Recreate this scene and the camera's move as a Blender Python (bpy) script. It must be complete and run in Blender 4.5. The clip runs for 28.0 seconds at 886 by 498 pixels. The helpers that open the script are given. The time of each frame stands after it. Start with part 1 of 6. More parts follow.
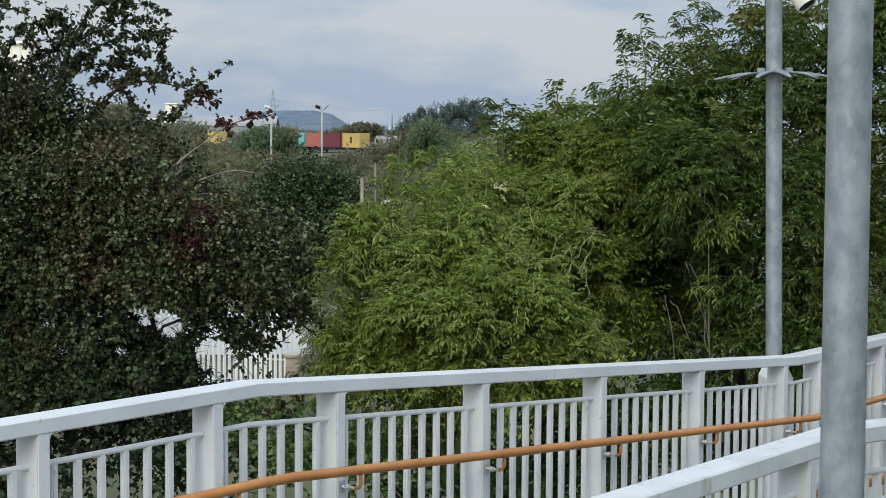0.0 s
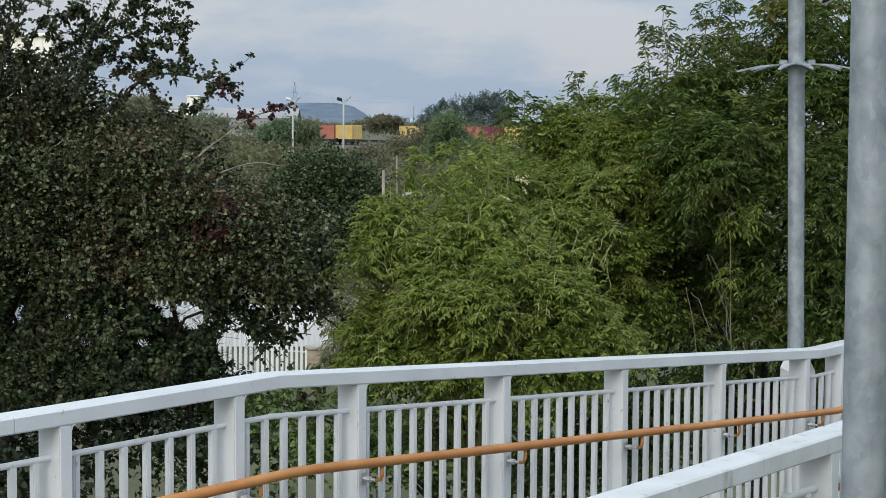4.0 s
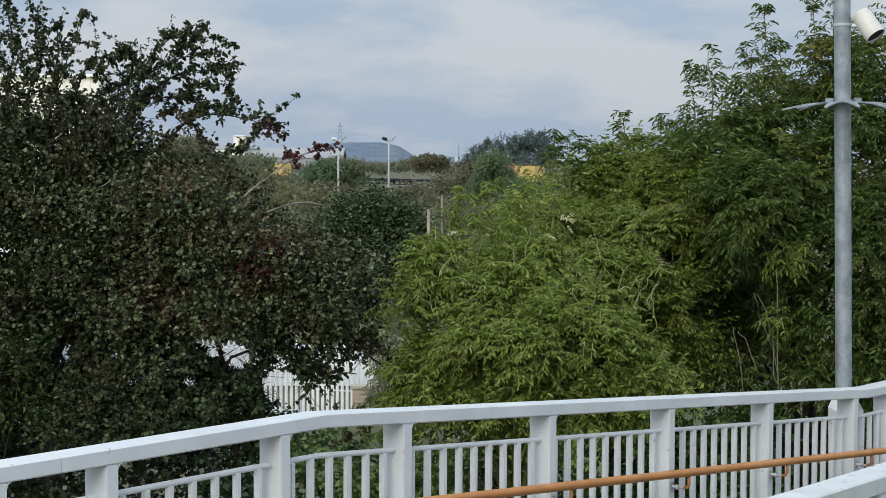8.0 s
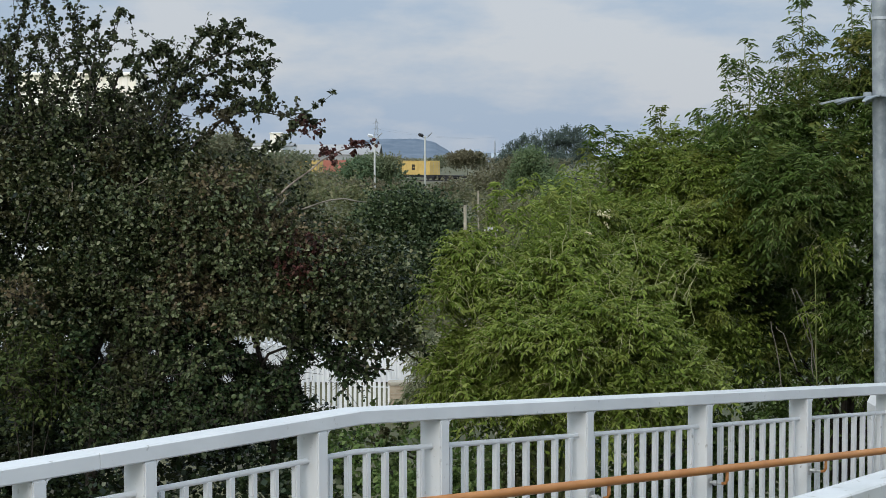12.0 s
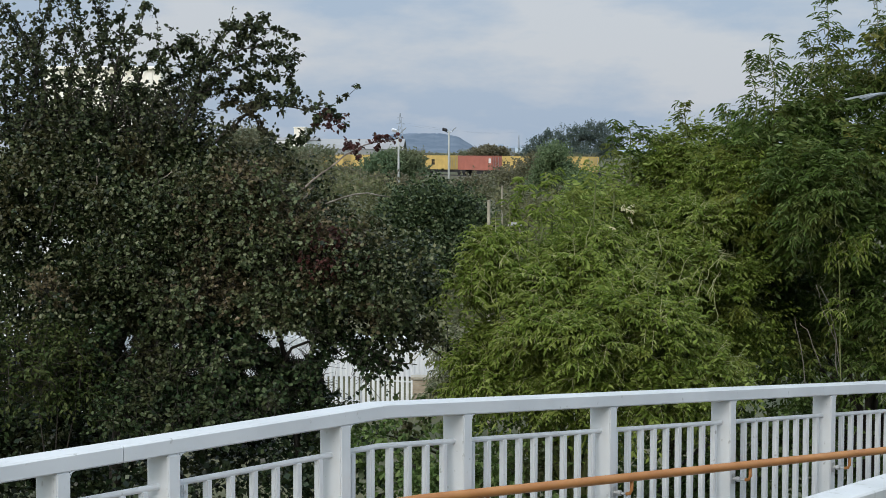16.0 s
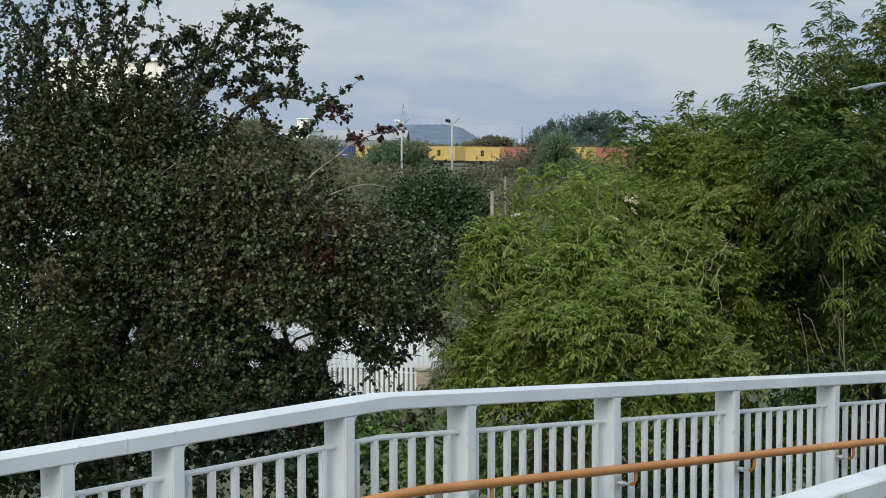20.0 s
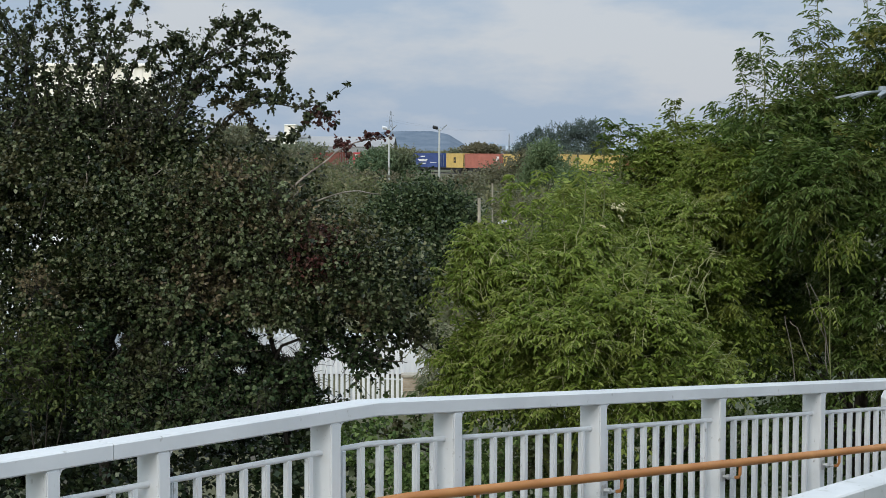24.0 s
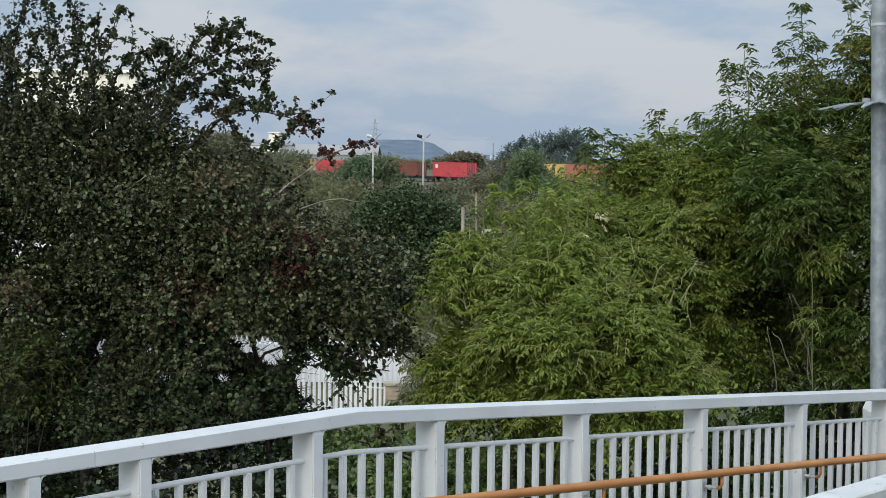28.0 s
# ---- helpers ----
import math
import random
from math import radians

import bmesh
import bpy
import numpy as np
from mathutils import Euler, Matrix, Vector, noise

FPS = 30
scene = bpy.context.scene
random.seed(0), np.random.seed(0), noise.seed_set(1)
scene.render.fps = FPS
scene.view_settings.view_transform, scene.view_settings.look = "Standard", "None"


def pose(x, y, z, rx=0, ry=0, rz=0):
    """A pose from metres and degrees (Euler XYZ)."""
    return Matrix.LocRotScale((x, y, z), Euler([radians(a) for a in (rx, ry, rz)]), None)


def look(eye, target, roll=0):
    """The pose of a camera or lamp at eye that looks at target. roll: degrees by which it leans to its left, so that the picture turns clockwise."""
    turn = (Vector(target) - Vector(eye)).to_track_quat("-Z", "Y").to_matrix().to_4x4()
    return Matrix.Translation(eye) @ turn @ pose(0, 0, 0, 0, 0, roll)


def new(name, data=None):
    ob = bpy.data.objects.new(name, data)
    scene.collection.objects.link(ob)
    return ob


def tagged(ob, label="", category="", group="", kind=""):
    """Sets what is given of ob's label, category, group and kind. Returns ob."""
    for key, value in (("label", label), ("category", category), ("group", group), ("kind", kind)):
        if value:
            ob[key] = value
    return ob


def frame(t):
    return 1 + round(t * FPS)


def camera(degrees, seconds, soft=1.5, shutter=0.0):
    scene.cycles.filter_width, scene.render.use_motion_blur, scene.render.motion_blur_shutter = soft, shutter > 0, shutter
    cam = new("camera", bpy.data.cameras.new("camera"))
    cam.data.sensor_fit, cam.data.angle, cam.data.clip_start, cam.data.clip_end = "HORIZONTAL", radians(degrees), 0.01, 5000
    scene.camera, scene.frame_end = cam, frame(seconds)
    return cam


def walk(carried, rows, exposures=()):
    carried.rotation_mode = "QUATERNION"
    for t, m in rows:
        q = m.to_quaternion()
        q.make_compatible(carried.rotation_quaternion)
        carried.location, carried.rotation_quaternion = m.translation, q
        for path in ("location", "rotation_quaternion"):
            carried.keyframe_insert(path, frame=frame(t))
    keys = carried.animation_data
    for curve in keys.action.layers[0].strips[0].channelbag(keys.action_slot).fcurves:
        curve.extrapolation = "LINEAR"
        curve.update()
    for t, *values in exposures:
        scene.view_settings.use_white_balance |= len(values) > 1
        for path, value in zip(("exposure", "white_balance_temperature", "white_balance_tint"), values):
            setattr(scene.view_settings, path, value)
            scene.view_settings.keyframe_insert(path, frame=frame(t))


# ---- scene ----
# Handheld camera with a long lens: it stands in one spot and only turns. Rows: seconds, then the turn in degrees.
cam = camera(27.5, 28.0, soft=0.8)
EYE = (0.0, 0.0, 7.6)
HEAD = [
    (0, 86.125, -0.412, -4.100), (0.5, 86.024, -0.405, -4.109), (1, 85.975, -0.435, -4.069),
    (1.5, 85.986, -0.451, -3.965), (2, 86.001, -0.461, -3.840), (2.5, 85.999, -0.454, -3.727),
    (3, 85.943, -0.452, -3.604), (3.5, 85.877, -0.429, -3.500), (5.5, 85.884, -0.489, -3.257),
    (6, 85.988, -0.497, -3.181), (6.5, 86.213, -0.477, -3.008), (7, 86.560, -0.419, -2.704),
    (7.5, 86.862, -0.353, -2.357), (8, 87.106, -0.247, -1.999), (8.5, 87.211, -0.148, -1.694),
    (9, 87.198, -0.047, -1.548), (9.5, 87.144, 0.043, -1.468), (10, 87.070, 0.108, -1.392),
    (10.5, 86.991, 0.122, -1.274), (11, 86.922, 0.092, -1.115), (11.5, 86.931, 0.057, -0.967),
    (12, 86.981, 0.018, -0.853), (12.5, 87.050, -0.071, -0.761), (14.5, 86.826, -0.134, -0.324),
    (15, 86.776, -0.150, -0.223), (15.5, 86.786, -0.154, -0.121), (16, 86.813, -0.161, -0.099),
    (16.5, 86.836, -0.125, -0.127), (17, 86.821, -0.095, -0.225), (17.5, 86.764, -0.072, -0.290),
    (18, 86.662, -0.048, -0.292), (18.5, 86.567, 0.031, -0.233), (19, 86.503, 0.008, -0.135),
    (19.5, 86.500, -0.012, -0.051), (20, 86.530, 0.000, 0.001), (20.5, 86.584, -0.014, 0.005),
    (21, 86.607, -0.065, -0.040), (21.5, 86.616, -0.112, -0.123), (23.5, 86.732, -0.236, -0.375),
    (24, 86.743, -0.226, -0.401), (24.5, 86.730, -0.178, -0.445), (25, 86.690, -0.171, -0.469),
    (25.5, 86.669, -0.160, -0.502), (26, 86.692, -0.260, -0.543), (26.5, 86.773, -0.341, -0.602),
    (27, 86.880, -0.372, -0.683), (27.5, 86.975, -0.459, -0.780), (28, 87.024, -0.623, -0.902),
]
walk(cam, [(t, pose(*EYE, a, b, c)) for t, a, b, c in HEAD], exposures=[(0, 0.0), (28, 0.0)])

# ---- sky and sun ----
world = bpy.data.worlds.new("sky")
scene.world = world
world.use_nodes = True
wn, wl = world.node_tree.nodes, world.node_tree.links
wn.clear()
w_out, w_bg = wn.new("ShaderNodeOutputWorld"), wn.new("ShaderNodeBackground")
sky = wn.new("ShaderNodeTexSky")
sky.sky_type, sky.sun_disc = "NISHITA", False
sky.sun_elevation, sky.sun_rotation = radians(33.3), radians(208.8)
sky.air_density, sky.dust_density, sky.ozone_density = 1.0, 2.5, 1.5
w_tc, w_map = wn.new("ShaderNodeTexCoord"), wn.new("ShaderNodeMapping")
w_map.inputs["Scale"].default_value = (4.2, 4.2, 12.5)
w_noise = wn.new("ShaderNodeTexNoise")
w_noise.inputs["Scale"].default_value, w_noise.inputs["Detail"].default_value, w_noise.inputs["Roughness"].default_value = 2.1, 8.0, 0.56
w_ramp = wn.new("ShaderNodeValToRGB")
w_ramp.color_ramp.elements[0].position, w_ramp.color_ramp.elements[0].color = 0.42, (3.75, 4.7, 6.05, 1)
w_ramp.color_ramp.elements[1].position, w_ramp.color_ramp.elements[1].color = 0.61, (5.55, 5.9, 6.45, 1)
w_mix = wn.new("ShaderNodeMix")
w_mix.data_type = "RGBA"
w_mix.inputs[0].default_value = 0.86
wl.new(w_tc.outputs["Generated"], w_map.inputs[0])
wl.new(w_map.outputs[0], w_noise.inputs["Vector"])
wl.new(w_noise.outputs["Fac"], w_ramp.inputs[0])
wl.new(sky.outputs[0], w_mix.inputs[6])
wl.new(w_ramp.outputs[0], w_mix.inputs[7])
# an overcast sky is brighter overhead than at the horizon
w_sep, w_up, w_tint, w_scale = wn.new("ShaderNodeSeparateXYZ"), wn.new("ShaderNodeMapRange"), wn.new("ShaderNodeMix"), wn.new("ShaderNodeVectorMath")
w_up.inputs["From Min"].default_value, w_up.inputs["From Max"].default_value = 0.10, 0.70
w_tint.data_type = "RGBA"
w_tint.inputs[6].default_value, w_tint.inputs[7].default_value = (1, 1, 1, 1), (1.95, 2.0, 1.94, 1)
w_scale.operation = "MULTIPLY"
wl.new(w_tc.outputs["Generated"], w_sep.inputs[0])
wl.new(w_sep.outputs["Z"], w_up.inputs[0])
wl.new(w_mix.outputs[2], w_scale.inputs[0])
wl.new(w_up.outputs[0], w_tint.inputs[0])
wl.new(w_tint.outputs[2], w_scale.inputs[1])
wl.new(w_scale.outputs[0], w_bg.inputs[0])
w_bg.inputs[1].default_value = 0.108
wl.new(w_bg.outputs[0], w_out.inputs[0])

sun = new("sun", bpy.data.lights.new("sun", "SUN"))
sun.data.energy, sun.data.angle, sun.data.color = 2.05, radians(40), (1.0, 0.95, 0.87)
sun.matrix_world = look((-33, -60, 45), (0, 0, 0))


# ---- materials ----
def mat(name, c0, c1, rough=0.7, scale=6.0, metal=0.0, bump=0.15, grain=60.0, coords="Object", detail=6.0, spread=(0.35, 0.68)):
    """Two colours mixed by broad noise, with finer grain in roughness and relief."""
    m = bpy.data.materials.new(name)
    m.use_nodes = True
    n, l = m.node_tree.nodes, m.node_tree.links
    b = n["Principled BSDF"]
    tc = n.new("ShaderNodeTexCoord")
    big, fine = n.new("ShaderNodeTexNoise"), n.new("ShaderNodeTexNoise")
    big.inputs["Scale"].default_value, big.inputs["Detail"].default_value = scale, detail
    fine.inputs["Scale"].default_value, fine.inputs["Detail"].default_value = grain, 4.0
    ramp = n.new("ShaderNodeValToRGB")
    ramp.color_ramp.elements[0].position, ramp.color_ramp.elements[0].color = spread[0], (*c0, 1)
    ramp.color_ramp.elements[1].position, ramp.color_ramp.elements[1].color = spread[1], (*c1, 1)
    bp = n.new("ShaderNodeBump")
    bp.inputs["Strength"].default_value, bp.inputs["Distance"].default_value = bump, 0.01
    rr = n.new("ShaderNodeMapRange")
    rr.inputs["To Min"].default_value, rr.inputs["To Max"].default_value = max(rough - 0.12, 0.05), min(rough + 0.12, 1)
    for t in (big, fine):
        l.new(tc.outputs[coords], t.inputs["Vector"])
    l.new(big.outputs["Fac"], ramp.inputs[0])
    l.new(ramp.outputs[0], b.inputs["Base Color"])
    l.new(fine.outputs["Fac"], rr.inputs[0])
    l.new(rr.outputs[0], b.inputs["Roughness"])
    l.new(fine.outputs["Fac"], bp.inputs["Height"])
    l.new(bp.outputs[0], b.inputs["Normal"])
    b.inputs["Metallic"].default_value = metal
    return m


def leaf_mat(name, colours, patch=None, patch_scale=0.9, patch_at=0.6, light=0.35, gloss=0.5, spec=0.2):
    """Leaves: a colour for each leaf at random, patches of another hue, light passing through."""
    m = bpy.data.materials.new(name)
    m.use_nodes = True
    n, l = m.node_tree.nodes, m.node_tree.links
    b, out = n["Principled BSDF"], n["Material Output"]
    geo, tc = n.new("ShaderNodeNewGeometry"), n.new("ShaderNodeTexCoord")
    ramp = n.new("ShaderNodeValToRGB")
    els = ramp.color_ramp.elements
    while len(els) < len(colours):
        els.new(0.5)
    for i, c in enumerate(colours):
        els[i].position, els[i].color = i / (len(colours) - 1), (*c, 1)
    l.new(geo.outputs["Random Per Island"], ramp.inputs[0])
    col = ramp.outputs[0]
    if patch:
        no, mr, mx = n.new("ShaderNodeTexNoise"), n.new("ShaderNodeMapRange"), n.new("ShaderNodeMix")
        no.inputs["Scale"].default_value, no.inputs["Detail"].default_value = patch_scale, 3.0
        mr.inputs["From Min"].default_value, mr.inputs["From Max"].default_value = patch_at - 0.07, patch_at + 0.07
        mx.data_type = "RGBA"
        l.new(tc.outputs["Object"], no.inputs["Vector"])
        l.new(no.outputs["Fac"], mr.inputs[0])
        l.new(mr.outputs[0], mx.inputs[0])
        l.new(col, mx.inputs[6])
        mx.inputs[7].default_value = (*patch, 1)
        col = mx.outputs[2]
    tr, mix = n.new("ShaderNodeBsdfTranslucent"), n.new("ShaderNodeMixShader")
    l.new(col, b.inputs["Base Color"])
    l.new(col, tr.inputs["Color"])
    b.inputs["Roughness"].default_value = gloss
    b.inputs["Specular IOR Level"].default_value = spec
    mix.inputs[0].default_value = light
    l.new(b.outputs[0], mix.inputs[1])
    l.new(tr.outputs[0], mix.inputs[2])
    l.new(mix.outputs[0], out.inputs[0])
    return m


def soiled(m, scale, dirt, at=0.63, stretch=0.35):
    """Adds sparse marks and runs of dirt, drawn out downwards, to a painted surface."""
    n, l = m.node_tree.nodes, m.node_tree.links
    b = n["Principled BSDF"]
    src = b.inputs["Base Color"].links[0].from_socket
    tc, mp, no, mr, mx = n.new("ShaderNodeTexCoord"), n.new("ShaderNodeMapping"), n.new("ShaderNodeTexNoise"), n.new("ShaderNodeMapRange"), n.new("ShaderNodeMix")
    mp.inputs["Scale"].default_value = (1, 1, stretch)
    no.inputs["Scale"].default_value, no.inputs["Detail"].default_value = scale, 7.0
    mr.inputs["From Min"].default_value, mr.inputs["From Max"].default_value = at, at + 0.14
    mr.inputs["To Max"].default_value = 0.75
    mx.data_type = "RGBA"
    mx.inputs[7].default_value = (*dirt, 1)
    l.new(tc.outputs["Object"], mp.inputs[0])
    l.new(mp.outputs[0], no.inputs["Vector"])
    l.new(no.outputs["Fac"], mr.inputs[0])
    l.new(mr.outputs[0], mx.inputs[0])
    l.new(src, mx.inputs[6])
    l.new(mx.outputs[2], b.inputs["Base Color"])
    return m


M_WHITE = mat("white_paint", (0.625, 0.645, 0.655), (0.72, 0.74, 0.745), 0.42, 3.0, bump=0.03)
soiled(M_WHITE, 34.0, (0.22, 0.21, 0.18), 0.66, 0.8)
M_WHITE_WORN = mat("weathered_white_paint", (0.54, 0.56, 0.555), (0.68, 0.695, 0.70), 0.5, 4.0, bump=0.05)
soiled(M_WHITE_WORN, 13.0, (0.23, 0.24, 0.17), 0.60, 0.22)
soiled(M_WHITE_WORN, 42.0, (0.20, 0.20, 0.15), 0.66, 0.5)
M_ORANGE = mat("orange_coating", (0.44, 0.175, 0.045), (0.56, 0.25, 0.075), 0.45, 5.0, bump=0.04)
M_STEEL = mat("zinc_fitting", (0.45, 0.46, 0.46), (0.62, 0.63, 0.62), 0.4, 20.0, metal=0.5)
M_GALV = mat("galvanised_steel", (0.26, 0.29, 0.32), (0.42, 0.45, 0.48), 0.5, 9.0, metal=0.35, bump=0.05, grain=35.0)


def spangled(m, scale, c0, c1, share):
    """Adds the angular, cloudy patches of weathered zinc to a metal."""
    n, l = m.node_tree.nodes, m.node_tree.links
    b = n["Principled BSDF"]
    src = b.inputs["Base Color"].links[0].from_socket
    tc, mp, no, ad, vo, ramp, mx = (n.new("ShaderNode" + k) for k in ("TexCoord", "Mapping", "TexNoise", "VectorMath", "TexVoronoi", "ValToRGB", "Mix"))
    mp.inputs["Scale"].default_value = (1, 1, 0.6)
    no.inputs["Scale"].default_value, vo.inputs["Scale"].default_value = scale * 0.8, scale
    ramp.color_ramp.elements[0].position, ramp.color_ramp.elements[0].color = 0.2, (*c0, 1)
    ramp.color_ramp.elements[1].position, ramp.color_ramp.elements[1].color = 0.8, (*c1, 1)
    mx.data_type = "RGBA"
    mx.inputs[0].default_value = share
    ad.operation = "MULTIPLY_ADD"
    ad.inputs[1].default_value = (0.07, 0.07, 0.07)
    l.new(tc.outputs["Object"], mp.inputs[0])
    l.new(mp.outputs[0], no.inputs["Vector"])
    l.new(no.outputs["Color"], ad.inputs[0])
    l.new(mp.outputs[0], ad.inputs[2])
    l.new(ad.outputs[0], vo.inputs["Vector"])
    l.new(vo.outputs["Color"], ramp.inputs[0])
    l.new(src, mx.inputs[6])
    l.new(ramp.outputs[0], mx.inputs[7])
    l.new(mx.outputs[2], b.inputs["Base Color"])


spangled(M_GALV, 26.0, (0.24, 0.27, 0.30), (0.46, 0.49, 0.51), 0.6)
M_GALV_PALE = mat("pale_galvanised_steel", (0.42, 0.46, 0.50), (0.58, 0.61, 0.64), 0.45, 12.0, metal=0.3)
M_MAST = mat("weathered_mast_paint", (0.33, 0.35, 0.33), (0.46, 0.47, 0.44), 0.6, 1.0)
# town walls painted pale blue to stand in for distance haze
M_TOWN = mat("haze_tinted_town_wall", (0.22, 0.275, 0.335), (0.28, 0.33, 0.385), 0.9, 0.1)
M_DECK = mat("ramp_surfacing", (0.06, 0.065, 0.07), (0.11, 0.11, 0.11), 0.9, 3.0, grain=200.0, bump=0.5)
M_CONC = mat("concrete", (0.28, 0.27, 0.25), (0.42, 0.41, 0.38), 0.85, 1.5, bump=0.3)
M_BALLAST = mat("dirty_ballast", (0.085, 0.08, 0.068), (0.15, 0.142, 0.12), 0.95, 0.8, bump=0.5, grain=12.0)
M_GROUND = mat("rough_ground", (0.045, 0.055, 0.02), (0.13, 0.12, 0.06), 0.95, 0.12, bump=0.6, grain=3.0)
M_BARK = mat("grey_brown_bark", (0.018, 0.015, 0.012), (0.06, 0.05, 0.04), 0.9, 14.0, bump=0.6, grain=40.0)
M_PALE_BARK = mat("pale_dead_bark", (0.15, 0.125, 0.105), (0.34, 0.29, 0.245), 0.85, 14.0, bump=0.4)
M_STEM = mat("green_stem", (0.10, 0.13, 0.04), (0.20, 0.21, 0.08), 0.7, 9.0)
M_POST = mat("weathered_timber", (0.22, 0.20, 0.15), (0.38, 0.35, 0.27), 0.9, 5.0, bump=0.4)
M_CREAM = mat("cream_cladding", (0.88, 0.84, 0.72), (0.93, 0.90, 0.82), 0.6, 0.4)
M_SHED = mat("white_cladding", (0.62, 0.65, 0.68), (0.80, 0.81, 0.82), 0.55, 0.7)
M_BOARD = mat("weathered_board", (0.36, 0.37, 0.36), (0.54, 0.55, 0.54), 0.8, 9.0)
M_LAMP = mat("off_white_lamp_casing", (0.58, 0.56, 0.50), (0.68, 0.66, 0.60), 0.5, 8.0)
M_ROOF = mat("pale_grey_roof", (0.27, 0.265, 0.26), (0.36, 0.355, 0.35), 0.6, 0.06)
M_WALL_GREY = mat("grey_cladding", (0.22, 0.24, 0.25), (0.32, 0.33, 0.33), 0.6, 0.08)
M_BRICK = mat("buff_brick", (0.30, 0.24, 0.17), (0.44, 0.37, 0.28), 0.9, 6.0)
M_STONE = mat("pale_stone", (0.36, 0.33, 0.27), (0.52, 0.48, 0.40), 0.9, 8.0)
M_DARK = mat("dark_steel", (0.012, 0.012, 0.014), (0.035, 0.033, 0.032), 0.7, 2.0)
# haze over the far steelwork is mixed into this grey
M_HAZE_STEEL = mat("haze_tinted_grey_steel", (0.27, 0.31, 0.36), (0.33, 0.37, 0.42), 0.8, 0.2)
M_RUSTY = mat("rust_stained_white_paint", (0.50, 0.34, 0.26), (0.76, 0.78, 0.80), 0.5, 4.0, spread=(0.30, 0.46))
# the blue of hill and horizon land is painted haze
M_HILL = mat("haze_blue_woodland", (0.090, 0.128, 0.178), (0.135, 0.176, 0.226), 1.0, 0.035)
M_FAR = mat("haze_blue_fields", (0.30, 0.36, 0.42), (0.40, 0.46, 0.50), 1.0, 0.004)
L_HAW = leaf_mat("hawthorn_leaf", [(0.004, 0.009, 0.003), (0.018, 0.030, 0.009), (0.062, 0.084, 0.030), (0.22, 0.23, 0.13)], (0.078, 0.072, 0.032), 2.2, 0.60, light=0.2, gloss=0.38, spec=0.3)
# upper leaves coloured darker to look backlit against the sky
L_HAW_TOP = leaf_mat("silhouette_haw_leaf", [(0.014, 0.022, 0.010), (0.042, 0.058, 0.024), (0.085, 0.095, 0.045)], (0.056, 0.048, 0.026), 1.6, 0.62, light=0.12)
# browning leaves, also paled to paint in light falling on the crown
L_HAW_RED = leaf_mat("browned_lit_leaf", [(0.095, 0.078, 0.040), (0.24, 0.19, 0.11), (0.13, 0.145, 0.065)], gloss=0.4, spec=0.4)
# brighter copy of the hawthorn leaf: light on the crown put into colour
L_HAW_LIT = leaf_mat("lit_haw_leaf", [(0.049, 0.071, 0.029), (0.122, 0.156, 0.068), (0.232, 0.256, 0.140)], gloss=0.4, spec=0.35)
L_MAROON = leaf_mat("maroon_haw_leaf", [(0.045, 0.020, 0.018), (0.085, 0.030, 0.026), (0.075, 0.050, 0.032)], light=0.2)
L_ASH = leaf_mat("ash_leaf", [(0.109, 0.161, 0.029), (0.164, 0.231, 0.041), (0.228, 0.297, 0.058), (0.341, 0.397, 0.122)], (0.222, 0.258, 0.064), 2.6, 0.60, light=0.45, gloss=0.45, spec=0.14)
L_ASH_DEEP = leaf_mat("deep_ash_leaf", [(0.038, 0.068, 0.014), (0.064, 0.108, 0.021), (0.100, 0.154, 0.033), (0.188, 0.25, 0.090)], (0.141, 0.165, 0.040), 2.6, 0.60, light=0.40, gloss=0.45, spec=0.14)
L_ASH_MID = leaf_mat("olive_ash_leaf", [(0.086, 0.129, 0.020), (0.134, 0.192, 0.029), (0.191, 0.255, 0.046), (0.295, 0.347, 0.101)], (0.218, 0.240, 0.052), 2.6, 0.60, light=0.45, gloss=0.45, spec=0.14)
L_ASH_GOLD = leaf_mat("yellowing_ash_leaf", [(0.13, 0.14, 0.03), (0.20, 0.195, 0.045), (0.12, 0.155, 0.04)])
L_IVY = leaf_mat("ivy_leaf", [(0.06, 0.11, 0.03), (0.12, 0.19, 0.055), (0.20, 0.27, 0.10)], (0.07, 0.07, 0.035), 2.0, 0.6)
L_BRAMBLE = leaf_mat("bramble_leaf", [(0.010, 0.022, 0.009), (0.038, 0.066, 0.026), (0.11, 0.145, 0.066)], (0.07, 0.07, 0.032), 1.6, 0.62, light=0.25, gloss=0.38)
# undergrowth leaves are coloured near black for the deep shade there
L_UNDER = leaf_mat("shaded_under_leaf", [(0.005, 0.011, 0.005), (0.016, 0.031, 0.012), (0.055, 0.075, 0.033)], (0.045, 0.05, 0.022), 1.6, 0.64, light=0.15, gloss=0.35, spec=0.35)
L_MIDDLE = leaf_mat("middle_scrub_leaf", [(0.11, 0.13, 0.058), (0.16, 0.17, 0.08), (0.21, 0.20, 0.11)], (0.135, 0.130, 0.070), 0.25, 0.56)
L_EVER = leaf_mat("dark_evergreen_leaf", [(0.015, 0.028, 0.011), (0.044, 0.069, 0.029), (0.132, 0.167, 0.081)], light=0.2, gloss=0.45, spec=0.12)
# far leaves: colours raised to include the haze over that distance
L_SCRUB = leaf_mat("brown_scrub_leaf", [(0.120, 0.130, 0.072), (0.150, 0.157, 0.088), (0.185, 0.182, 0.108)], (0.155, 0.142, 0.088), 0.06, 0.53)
L_FARGREEN = leaf_mat("hazed_green_leaf", [(0.085, 0.14, 0.075), (0.12, 0.18, 0.095), (0.165, 0.22, 0.115)], (0.17, 0.18, 0.10), 0.05, 0.6)
